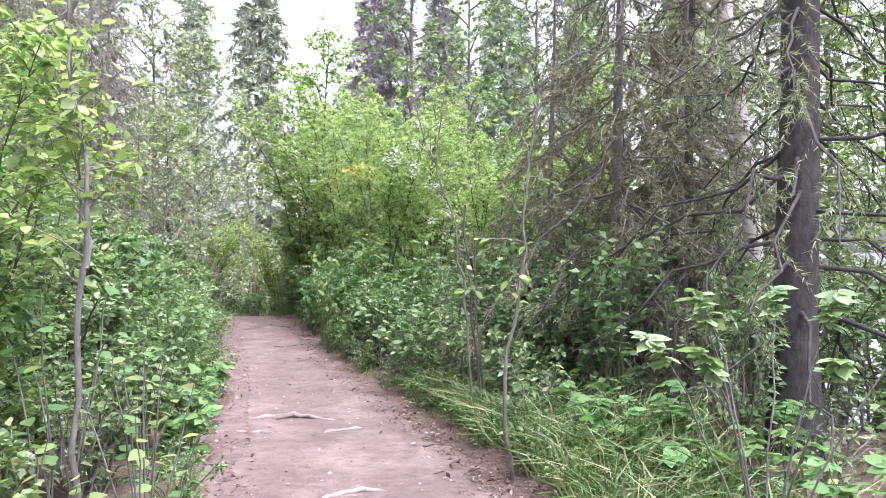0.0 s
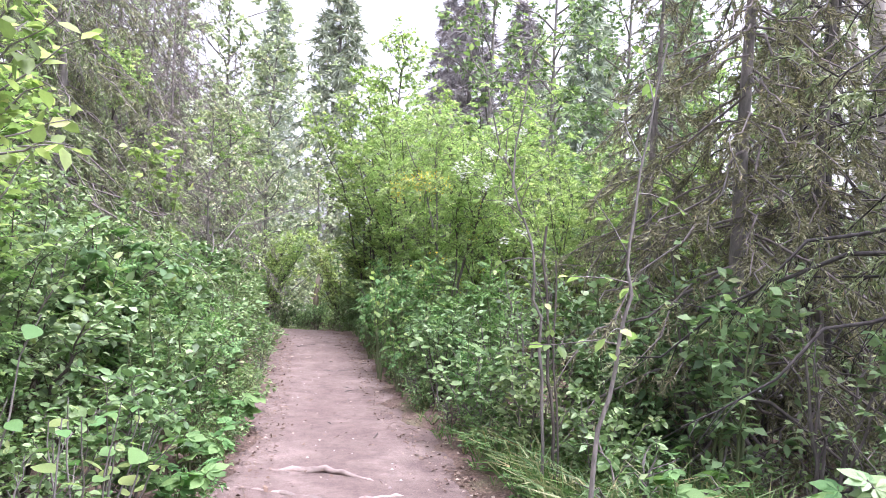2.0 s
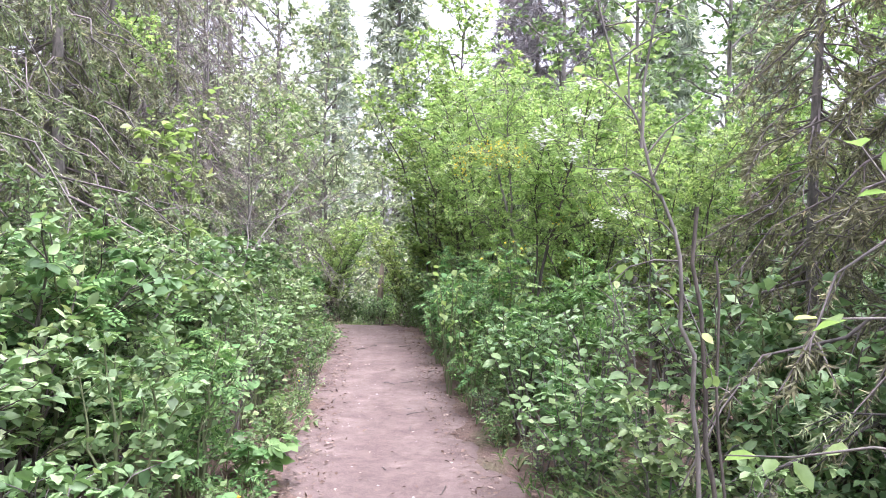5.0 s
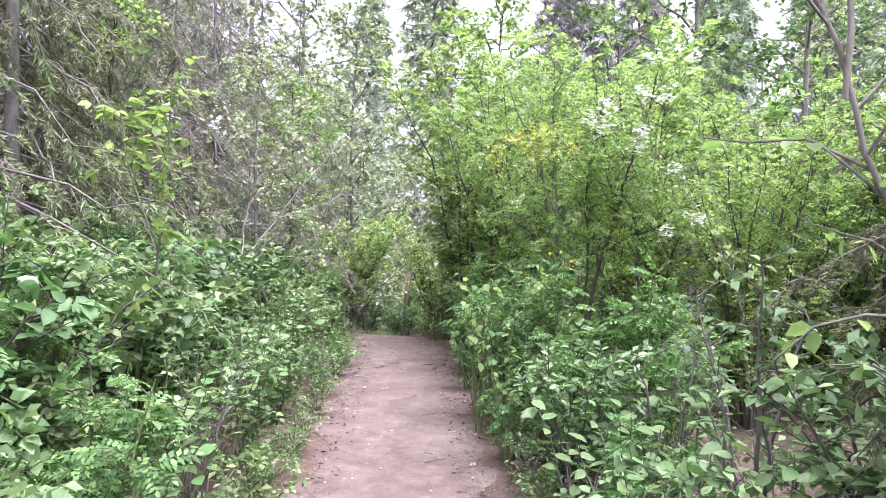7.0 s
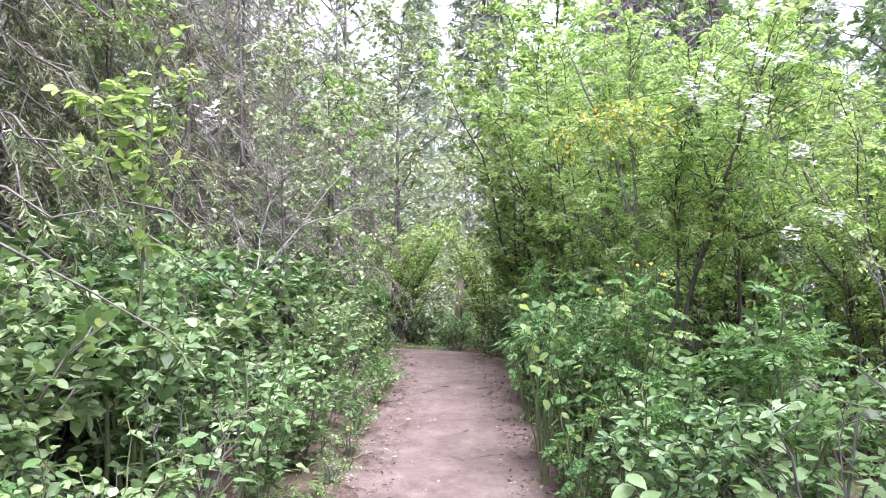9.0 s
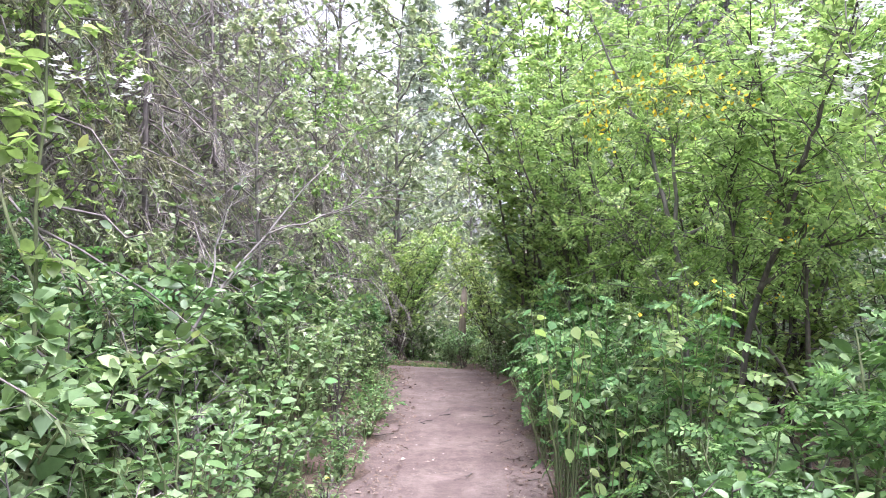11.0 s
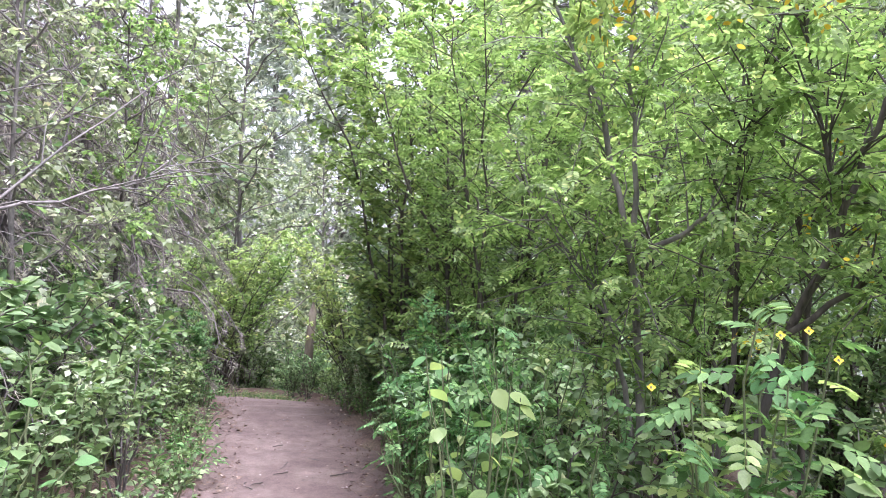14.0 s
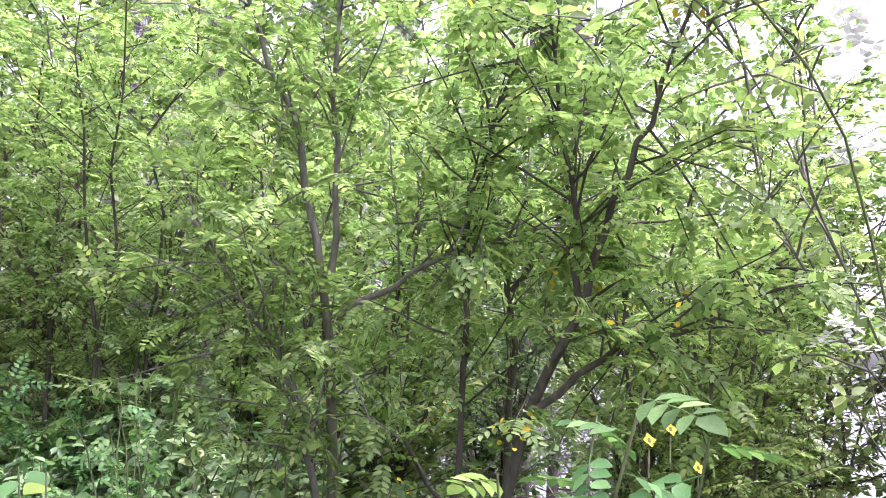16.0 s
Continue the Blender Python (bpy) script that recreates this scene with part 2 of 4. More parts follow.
def curve_pts(a, b, bow, k=7, wiggle=0.0):
    """From a to b, bowed by the vector bow in the middle."""
    t = np.linspace(0, 1, k)[:, None]
    p = np.asarray(a) * (1 - t) + np.asarray(b) * t + np.asarray(bow) * 4 * t * (1 - t)
    if wiggle:
        w = rng.normal(0, wiggle, (k, 3))
        w[0] = 0
        p = p + w
    return p


def along(pts, t):
    pts = np.asarray(pts)
    x = np.clip(t, 0, 1) * (len(pts) - 1)
    i = np.minimum(x.astype(int), len(pts) - 2)
    f = (x - i)[:, None]
    return pts[i] * (1 - f) + pts[i + 1] * f, unit(pts[i + 1] - pts[i])


# ---- the lie of the land ----
EDGE_Y = [-40, -6, 0, 2, 4.15, 6.1, 8.3, 10.6, 12.6, 14.7, 16.5, 17.3, 18.0, 18.7, 24]
EDGE_L = [-0.8, -0.8, -0.9, -1.03, -1.34, -1.92, -2.5, -3.2, -3.82, -4.6, -5.4, -6.3, -9.5, -14, -30]
EDGE_R = [0.9, 0.9, 0.85, 0.72, 0.40, -0.2, -1.12, -1.8, -2.4, -3.1, -3.95, -4.5, -5.6, -9.5, -30]


def edge_l(y):
    return np.interp(y, EDGE_Y, EDGE_L)


def edge_r(y):
    return np.interp(y, EDGE_Y, EDGE_R)


def rolling(x, y):
    return 0.05 * np.sin(1.3 * x + 0.7 * y) * np.cos(0.9 * y - 0.5 * x) + 0.03 * np.sin(3.1 * x - 1.7 * y)


def height(x, y):
    """Ground height: the path lies almost level, the bank falls to a river on its right."""
    x, y = np.asarray(x, float), np.asarray(y, float)
    base = 0.15 * np.clip(y / 4, 0, 1) - 0.09 * np.clip(y - 15.2, 0, 9) - 0.06 * np.clip(y - 16.3, 0, 6)
    r = np.clip(x - edge_r(y), 0, None)
    l = np.clip(edge_l(y) - x, 0, None)
    off = np.maximum(r, l)
    rag = 0.07 * np.sin(1.7 * y + 2.3 * np.sin(0.8 * y) + x) + 0.05 * np.sin(6.1 * y - 5.0 * x) + 0.05 * np.sin(15.0 * y + 9.0 * x) * np.sin(4.3 * y)
    inside = np.minimum(x - edge_l(y), edge_r(y) - x)
    return base + rolling(x, y) * np.clip(off / 1.0, 0, 1) + 0.09 * np.clip((0.12 - inside + rag) / 0.5, -0.5, 1) - 0.01 - 0.30 * np.clip(r - 3.2, 0, 14) + 0.06 * np.clip(l - 1, 0, 14)


def grid_mesh(name, xs, ys, zf, mat):
    X, Y = np.meshgrid(xs, ys)
    g = Geo()
    nx, ny = len(xs), len(ys)
    i, j = np.meshgrid(np.arange(ny - 1), np.arange(nx - 1), indexing="ij")
    q = np.stack((i * nx + j, i * nx + j + 1, (i + 1) * nx + j + 1, (i + 1) * nx + j), -1).reshape(-1, 4)
    g.add(np.stack((X, Y, zf(X, Y)), -1), q)
    return g.mesh(name, mat, True)


xs = np.concatenate(([-900, -300, -120, -60, -35, -25], np.arange(-18, -7.9, 0.3), np.arange(-7.7, 2.01, 0.11), np.arange(2.3, 14.1, 0.3), [18, 25, 35, 60, 120, 300, 900]))
ys = np.concatenate(([-900, -300, -120, -60, -35, -22, -14], np.arange(-9, 1.4, 0.3), np.arange(1.5, 19.01, 0.12), np.arange(19.3, 26.1, 0.3), [29, 34, 42, 60, 120, 300, 900]))
tagged(new("ground", grid_mesh("ground", xs, ys, height, SOIL)),
       "dark forest soil with moss and leaf litter", "ground", kind="structure")

# The path: a sheet of trodden earth whose edges run under the banks.
pg = Geo()
py = np.arange(-9, 18.6, 0.09)
cols = np.linspace(0, 1, 25)
PX = (edge_l(py) - 0.35)[:, None] * (1 - cols) + (edge_r(py) + 0.35)[:, None] * cols
PY = np.repeat(py[:, None], 25, 1)
lump = np.array([[noise.noise(Vector((2.2 * x, 2.2 * y, 0))) * 0.018 + noise.noise(Vector((9 * x, 9 * y, 3))) * 0.006 for x, y in zip(a, b)] for a, b in zip(PX, PY)])
PZ = 0.15 * np.clip(PY / 4, 0, 1) - 0.09 * np.clip(PY - 15.2, 0, 9) - 0.06 * np.clip(PY - 16.3, 0, 6) + 0.012 + lump - 0.03 * np.clip(np.abs(2 * cols - 1) - 0.86, 0, 1) / 0.14
i, j = np.meshgrid(np.arange(len(py) - 1), np.arange(24), indexing="ij")
pg.add(np.stack((PX, PY, PZ), -1), np.stack((i * 25 + j, i * 25 + j + 1, (i + 1) * 25 + j + 1, (i + 1) * 25 + j), -1).reshape(-1, 4))
tagged(new("path", pg.mesh("path", PATH_SOIL, True)), "trodden pinkish-brown earth footpath with worn pale patches", "path", kind="structure")

wg = Geo()
wg.add([(9, -900, -3.1), (900, -900, -3.1), (900, 900, -3.1), (9, 900, -3.1)], [(0, 1, 2, 3)])
tagged(new("water", wg.mesh("water", WATER)), "pale river water that mirrors the sky", "river", kind="structure")


def ground_z(x, y):
    return float(height(x, y))


# ---- plants ----
def branch_leaves(g, pts, n, size, width, mode="ovate", t0=0.2, spread=0.9, simple=False):
    """Leaves along a twig, mostly level, turned outwards."""
    t = t0 + (1 - t0) * rng.uniform(0, 1, n) ** 0.8
    p, d = along(pts, t)
    side = rng.normal(0, 1, (n, 3)) * (1, 1, 0.35)
    dirs = unit(d * 0.7 + unit(side) * spread + (0, 0, -0.22))
    nor = unit(rng.normal(0, 0.42, (n, 3)) + dirs * (0.6, 0.6, 0) + (0, 0, 1))
    ln = size * rng.uniform(0.65, 1.25, n)
    if mode == "ovate":
        g.leaves(p + dirs * 0.01, dirs, nor, ln, width, rng.uniform(0.04, 0.16), 0.14, simple)
    else:
        pinnate(g, p, dirs, nor, ln * 2.6, size, 5, simple)


def pinnate(g, p, d, n, rachis, leaflet, pairs, simple=True):
    """Feathered leaves: pairs of leaflets along a drooping midrib, and one at its end."""
    d = unit(d)
    s = unit(np.cross(d, n))
    nn = np.cross(s, d)
    rachis = np.asarray(rachis)[:, None]
    for k in range(pairs):
        f = (k + 1.0) / (pairs + 0.5)
        q = p + d * rachis * f - nn * rachis * 0.16 * f * f
        for sign in (-1, 1):
            g.leaves(q, d * 0.45 + s * sign * 0.9 - nn * 0.12, nn, leaflet * (1.15 - 0.5 * abs(f - 0.45)) * 0.78, 0.5, 0.08, 0.1, simple)
    g.leaves(p + d * rachis - nn * rachis * 0.16, d - nn * 0.3, nn, leaflet * 0.8, 0.5, 0.08, 0.1, simple)


def shrub(label, tall, wide, stems, twigs, per_twig, size, width, leaf, bark, mode="ovate", low=0.22, simple=False, category="shrub", group="", lean=(0, 0), thick=0.012, name="shrub", blossoms=0, bare=0.0):
    """A many-stemmed shrub: each stem a tapered mesh with side twigs, and the leaves of all."""
    base = thing(name, label, category, group)
    g, fl = Geo(), Geo()
    for k in range(stems):
        a = 2 * np.pi * (k + rng.uniform(-0.4, 0.4)) / stems
        r = wide * rng.uniform(0.25, 1.0)
        h = tall * rng.uniform(0.72, 1.0) * (1 - 0.25 * (r / wide) ** 2)
        out = np.array((np.cos(a), np.sin(a), 0))
        p0 = out * wide * 0.12 * rng.uniform(0.3, 1) + (0, 0, -0.05)
        tip = out * r + (lean[0], lean[1], h)
        main = curve_pts(p0, tip, -out * 0.12 * r + (0, 0, 0.08 * h), 9, 0.012 * tall)
        st = Geo()
        st.tube(main, np.linspace(thick * (0.8 + 0.4 * tall / 2), thick * 0.25, 9) * rng.uniform(0.8, 1.3), 5)
        for q in range(twigs):
            t = low + (1 - low) * (q + rng.uniform(0, 1)) / twigs
            s0, sd = along(main, np.array([t]))
            b = rng.uniform(0, 2 * np.pi)
            ln = (0.10 + 0.26 * wide) * rng.uniform(0.6, 1.3) * (1.25 - 0.6 * t)
            dirv = unit(sd[0] * 0.55 + np.array((np.cos(b), np.sin(b), rng.uniform(-0.1, 0.35))))
            tw = curve_pts(s0[0], s0[0] + dirv * ln, (0, 0, 0.04 * ln), 4, 0.01)
            st.tube(tw[[0, 2, 3]], np.linspace(thick * 0.4, thick * 0.14, 3), 3)
            if rng.uniform() >= bare:
                branch_leaves(g, tw, per_twig, size, width, mode, 0.15, 0.9, simple)
                if rng.uniform() < blossoms:
                    c = tw[-1] + rng.normal(0, 0.02, (9, 3))
                    blossom(fl, c)
        branch_leaves(g, main[5:], per_twig, size, width, mode, 0.0, 0.9, simple)
        part("stem", st, bark, base)
    part("foliage", g, leaf, base, kind="stuff")
    if fl.n:
        part("blossom", fl, WHITE, base, "clusters of small white blossom", kind="stuff")
    return base


def blossom(g, c, petal=0.016):
    """Five small petals at each centre."""
    for k in range(5):
        a = 2 * np.pi * k / 5
        d = np.tile((np.cos(a), np.sin(a), 0.25), (len(c), 1)) + rng.normal(0, 0.25, (len(c), 3))
        g.leaves(c, d, np.tile((0.0, 0.0, 1.0), (len(c), 1)), petal, 0.6, 0.05, 0.0, True)


def spruce(label, tall, girth, reach, first, whorls, per, twigs, needles, needle_mat, bark, live=0.3, droop=0.35, category="tree", needle_len=0.035, needle_w=0.006, group="", thin=False, limb_bark=None, dense_to=4.0):
    """A spruce: trunk, bare dead limbs below and drooping needled limbs above."""
    base = thing("spruce_tree", label, category, group)
    tr = Geo()
    zs = np.linspace(-0.15, tall, 16)
    line = np.stack((0.03 * np.sin(zs * 0.9), 0.03 * np.cos(zs * 1.3), zs), 1)
    flare = 1 + 0.5 * np.exp(-np.maximum(zs, 0) / 0.25)
    tr.tube(line, girth * 0.5 * np.clip(1 - zs / tall, 0.02, 1) ** 0.8 * flare, 14, 0.05)
    part("trunk", tr, bark, base, smooth=True)
    g = Geo()
    for w in range(whorls):
        f = w / (whorls - 1)
        z = first + (tall * 0.97 - first) * f
        limb_geo = Geo()
        for k in range(per):
            a = 2 * np.pi * (k + rng.uniform(-0.4, 0.4)) / per + w * 1.3
            out = np.array((np.cos(a), np.sin(a), 0))
            ln = reach * (1 - f) ** 0.75 * rng.uniform(0.55, 1.1) + 0.12
            tip = out * ln + (0, 0, z - droop * ln * rng.uniform(0.6, 1.3))
            zz = rng.uniform(-0.5, 0.5) * (tall - first) / whorls
            tip = tip + (0, 0, zz)
            limb = curve_pts(out * girth * 0.3 * (1 - f) + (0, 0, z + zz), tip, (0, 0, (0.13 if thin else rng.uniform(-0.10, 0.20)) * ln), 7, (0.02 if thin else 0.035) * ln)
            limb_geo.tube(limb[::2] if thin else limb, np.linspace(0.006 + 0.007 * ln * (1 - f), 0.003, 4 if thin else 7), 4 if thin else 5)
            alive = f > live or rng.uniform() < 0.25
            for q in range((twigs if ln > 0.5 else twigs // 2) if thin or f < 0.5 else twigs // 2):
                t = rng.uniform(0.18, 1.0)
                s0, sd = along(limb, np.array([t]))
                sgn = 1 if q % 2 else -1
                sidev = np.cross(sd[0], (0, 0, 1)) * sgn
                tl = (0.12 + 0.3 * ln * 0.5) * rng.uniform(0.5, 1.2) * (1.2 - 0.6 * t)
                tv = unit(sd[0] * 0.6 + sidev * rng.uniform(0.2, 0.9) + (0, 0, -rng.uniform(0.25, 0.95)))
                tw = curve_pts(s0[0], s0[0] + tv * tl, (0, 0, 0.05 * tl), 4, 0.01)
                if not thin:
                    limb_geo.tube(tw[[0, 3]], (0.0045, 0.0018), 3)
                if alive:
                    m = needles if thin or z < dense_to else needles // 3
                    p, d = along(tw, rng.uniform(0, 1, m))
                    dd = unit(d * 0.8 + unit(rng.normal(0, 1, (m, 3))) * 0.8)
                    g.slivers(p, dd, rng.normal(0, 1, (m, 3)), needle_len * rng.uniform(0.7, 1.3, m), needle_w)
        part("limb", limb_geo, limb_bark or bark, base)
    part("foliage", g, needle_mat, base, kind="stuff")
    return base


def broadleaf_tree(label, tall, girth, crown_r, first, limbs, twigs, per_twig, size, leaf, bark, blossoms=0, lean=(0, 0), name="tree"):
    """A slender broad-leaved tree: trunk, limbs with twigs, and many small leaves."""
    base = thing(name, label, "tree")
    tr = Geo()
    zs = np.linspace(0, 1, 12)
    line = np.stack((lean[0] * zs ** 1.2 + 0.06 * np.sin(zs * 7), lean[1] * zs ** 1.2 + 0.05 * np.cos(zs * 5), tall * zs - 0.12), 1)
    tr.tube(line, girth * 0.5 * (1 - 0.85 * zs), 10, 0.04)
    part("trunk", tr, bark, base, smooth=True)
    g, fl = Geo(), Geo()
    for k in range(limbs):
        f = first + (1 - first) * (k + rng.uniform(0, 1)) / limbs
        s0, _ = along(line, np.array([f]))
        a = k * 2.4 + rng.uniform(-0.5, 0.5)
        ln = crown_r * (1.1 - 0.65 * (f - first) / (1 - first)) * rng.uniform(0.6, 1.1)
        v = np.array((np.cos(a), np.sin(a), rng.uniform(0.25, 0.8)))
        limb = curve_pts(s0[0], s0[0] + v * ln, (0, 0, 0.1 * ln), 6, 0.04)
        lg = Geo()
        lg.tube(limb, np.linspace(girth * 0.16, 0.004, 6), 5)
        for q in range(twigs):
            p0, pd = along(limb, np.array([rng.uniform(0.2, 1)]))
            v2 = unit(pd[0] * 0.5 + rng.normal(0, 0.7, 3))
            tw = curve_pts(p0[0], p0[0] + v2 * rng.uniform(0.25, 0.7) * (0.4 + 0.3 * crown_r), (0, 0, 0.02), 4, 0.02)
            lg.tube(tw[[0, 3]], (0.006, 0.002), 3)
            branch_leaves(g, tw, per_twig, size, 0.7, "ovate", 0.05, 1.0, True)
            if rng.uniform() < blossoms:
                blossom(fl, tw[-1] + rng.normal(0, 0.06, (4, 3)), 0.03)
        part("limb", lg, bark, base)
    part("foliage", g, leaf, base, kind="stuff")
    if fl.n:
        part("blossom", fl, WHITE, base, "small white blossom", kind="stuff")
    return base


def put(ob, x, y, turn=0.0, scale=1.0, first=False, sink=0.03):
    m = pose(x, y, ground_z(x, y) - sink, 0, 0, turn) @ Matrix.Diagonal((scale, scale, scale, 1))
    if first:
        ob.matrix_basis = m
        return ob
    made = copy_thing(ob, pose(x, y, ground_z(x, y) - sink, 0, 0, turn))
    made.scale = (scale, scale, scale)
    return made


class Kind:
    """A stock of look-alike plants, copied from place to place."""

    def __init__(self, *variants):
        self.variants, self.used = list(variants), [False] * len(variants)

    def plant(self, x, y, scale=1.0, which=None, turn=None):
        k = int(rng.integers(len(self.variants))) if which is None else which
        turn = rng.uniform(0, 360) if turn is None else turn
        ob = put(self.variants[k], x, y, turn, scale, first=not self.used[k])
        self.used[k] = True
        return ob


hedge = Kind(
    shrub("leafy green shrub with oval leaves beside the path", 1.55, 0.60, 8, 11, 12, 0.076, 0.62, LEAF, BARK_DARK, low=0.15, group="path-side shrubs"),
    shrub("spreading shrub with broad blue-green leaves beside the path", 1.35, 0.64, 8, 11, 11, 0.084, 0.64, LEAF_DEEP, BARK_GREY, low=0.15, group="path-side shrubs"),
    shrub("loose green shrub with thin upright stems", 1.70, 0.52, 6, 11, 10, 0.080, 0.64, LEAF, BARK_GREEN, low=0.15, simple=True, group="path-side shrubs"),
    shrub("bright green shrub with feathered leaves", 1.50, 0.54, 6, 9, 5, 0.060, 0.5, HERB, BARK_GREEN, "feather", low=0.15, simple=True, group="path-side shrubs"),
    shrub("thin shrub with bare grey twigs and few soft green leaves", 1.7, 0.55, 6, 10, 8, 0.066, 0.6, LEAF, BARK_DEAD, simple=True, group="path-side shrubs", bare=0.4))
low = Kind(
    shrub("low leafy undergrowth bush", 0.62, 0.42, 7, 6, 7, 0.070, 0.62, LEAF_DEEP, BARK_GREEN, low=0.1, simple=True, group="low undergrowth"),
    shrub("low bright green undergrowth bush", 0.55, 0.40, 7, 5, 7, 0.062, 0.50, HERB, BARK_GREEN, low=0.1, simple=True, group="low undergrowth"),
    shrub("low sparse undergrowth with reddish dry stems", 0.50, 0.38, 6, 5, 5, 0.060, 0.45, LEAF, BARK_DEAD, low=0.1, simple=True, group="low undergrowth"))
tall_shrub = Kind(
    shrub("tall yellow-green shrub with feathered leaves and dark upright stems", 4.1, 1.25, 13, 30, 7, 0.046, 0.5, LEAF_YELLOW, BARK_DARK, "feather", low=0.10, thick=0.0095, simple=True, group="tall light-green shrubs"),
    shrub("tall yellow-green shrub with small oval leaves and dark stems", 3.9, 1.2, 14, 36, 28, 0.060, 0.62, LEAF_YELLOW, BARK_DARK, low=0.08, thick=0.0095, simple=True, group="tall light-green shrubs"),
    shrub("tall green shrub with small oval leaves", 2.9, 1.0, 11, 24, 24, 0.062, 0.62, LEAF, BARK_DARK, low=0.08, thick=0.009, simple=True, group="tall green shrubs"),
    shrub("arching green shrub that leans over the path", 2.45, 0.85, 12, 18, 15, 0.066, 0.62, LEAF_YELLOW, BARK_DARK, low=0.22, thick=0.010, simple=True, group="tall green shrubs", lean=(0.75, -0.1)))
spruces = Kind(
    spruce("tall spruce with dark bark, dead grey lower limbs and drooping needles", 12, 0.30, 1.9, 1.1, 30, 5, 14, 34, NEEDLE, BARK_SPRUCE, 0.05, 0.55, needle_len=0.05, needle_w=0.009, group="spruces by the path"),
    spruce("slender spruce with drooping olive needles and bare grey twigs", 9, 0.17, 1.5, 0.8, 30, 5, 12, 19, NEEDLE, BARK_SPRUCE, 0.0, 0.65, needle_len=0.05, needle_w=0.009, group="spruces by the path"),
    spruce("spruce with dense dead grey-brown lower twigs", 6, 0.08, 1.7, 0.5, 20, 7, 15, 14, DRY_NEEDLE, BARK_DEAD, 0.0, 0.7, needle_len=0.07, needle_w=0.006, group="spruces by the path"),
    spruce("spruce with long drooping light-olive boughs", 8, 0.12, 2.1, 1.0, 21, 7, 17, 32, NEEDLE, BARK_DEAD, 0.0, 0.8, needle_len=0.06, needle_w=0.014, group="spruces by the path", limb_bark=BARK_DEAD),
    spruce("young spruce with dense low olive-brown boughs", 6, 0.12, 1.35, 0.3, 24, 6, 15, 36, NEEDLE_BROWN, BARK_GREY, 0.0, 0.6, needle_len=0.05, needle_w=0.010, group="spruces by the path", limb_bark=BARK_DEAD, dense_to=4.0))
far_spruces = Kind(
    spruce("grey-green spruce standing far off in the wood, paled by painted haze", 15, 0.35, 2.6, 1.0, 36, 7, 9, 8, NEEDLE_HAZED, BARK_GREY, 0.0, 0.4, needle_len=0.30, needle_w=0.075, group="far spruces", thin=True),
    spruce("narrow spruce standing far off in the wood", 13, 0.28, 1.9, 0.8, 36, 7, 8, 8, NEEDLE_HAZED, BARK_GREY, 0.0, 0.5, needle_len=0.28, needle_w=0.07, group="far spruces", thin=True),
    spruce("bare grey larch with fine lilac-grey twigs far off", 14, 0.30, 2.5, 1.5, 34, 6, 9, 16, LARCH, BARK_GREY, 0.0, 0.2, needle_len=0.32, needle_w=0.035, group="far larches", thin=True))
pale_trees = Kind(
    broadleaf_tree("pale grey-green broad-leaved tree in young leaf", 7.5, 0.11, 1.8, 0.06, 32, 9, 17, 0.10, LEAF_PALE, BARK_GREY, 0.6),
    broadleaf_tree("light green aspen in young leaf", 8.5, 0.14, 1.7, 0.08, 30, 9, 13, 0.10, LEAF, BARK_GREY),
    broadleaf_tree("yellow-green young broad-leaved tree", 6.5, 0.10, 1.5, 0.06, 32, 9, 16, 0.088, LEAF_YELLOW, BARK_DARK))
birches = Kind(broadleaf_tree("slender white-barked birch with sparse leaves", 10, 0.27, 1.8, 0.34, 20, 7, 16, 0.06, LEAF, BARK_BIRCH, lean=(-1.1, 0.2), name="birch_tree"))

# -- hedge along the left of the path --
for y in np.arange(1.2, 17.6, 0.72):
    x = edge_l(y)
    hedge.plant(x - 0.50 + rng.uniform(-0.10, 0.10), y + rng.uniform(-0.15, 0.15), rng.uniform(0.55, 0.80))
    hedge.plant(x - 1.10 + rng.uniform(-0.15, 0.15), y + rng.uniform(-0.25, 0.25), rng.uniform(0.85, 1.12))
for y in np.arange(0.8, 17.5, 0.62):
    low.plant(edge_l(y) - 0.14 + rng.uniform(-0.12, 0.04), y, rng.uniform(0.45, 0.8))
for y in np.arange(0.8, 17.5, 1.4):
    hedge.plant(edge_l(y) - 1.9 + rng.uniform(-0.2, 0.2), y, rng.uniform(1.1, 1.45))
for x, y, s, k in ((-4.0, 7.9, 1.15, 0), (-3.95, 8.7, 1.2, 1), (-4.3, 9.5, 1.25, 0), (-4.45, 10.3, 1.2, 1), (-4.8, 11.1, 1.25, 0), (-3.6, 7.1, 1.2, 1), (-3.3, 6.2, 1.25, 0)):
    hedge.plant(x, y, s, k)
# -- hedge along the right: undergrowth first, then a wall of leaves --
for y in np.arange(6.3, 17.5, 0.68):
    x = edge_r(y)
    hedge.plant(x + 0.48 + rng.uniform(-0.08, 0.10), y + rng.uniform(-0.15, 0.15), rng.uniform(0.52, 0.78), which=(int(rng.integers(4)) if y > 7 else 1))
    hedge.plant(x + 1.10 + rng.uniform(-0.12, 0.12), y + rng.uniform(-0.2, 0.2), rng.uniform(0.8, 1.05))
for y in np.arange(2.6, 17.5, 0.62):
    low.plant(edge_r(y) + 0.22 + rng.uniform(-0.05, 0.1), y, rng.uniform(0.45, 0.8))
for x, y in ((1.8, 4.9), (2.2, 4.1), (0.7, 5.1), (2.6, 5.0), (2.9, 4.4), (1.6, 5.6), (2.2, 6.2), (3.3, 5.6), (3.4, 6.6), (2.9, 3.4), (1.3, 6.4)):
    low.plant(x, y, rng.uniform(0.8, 1.2))
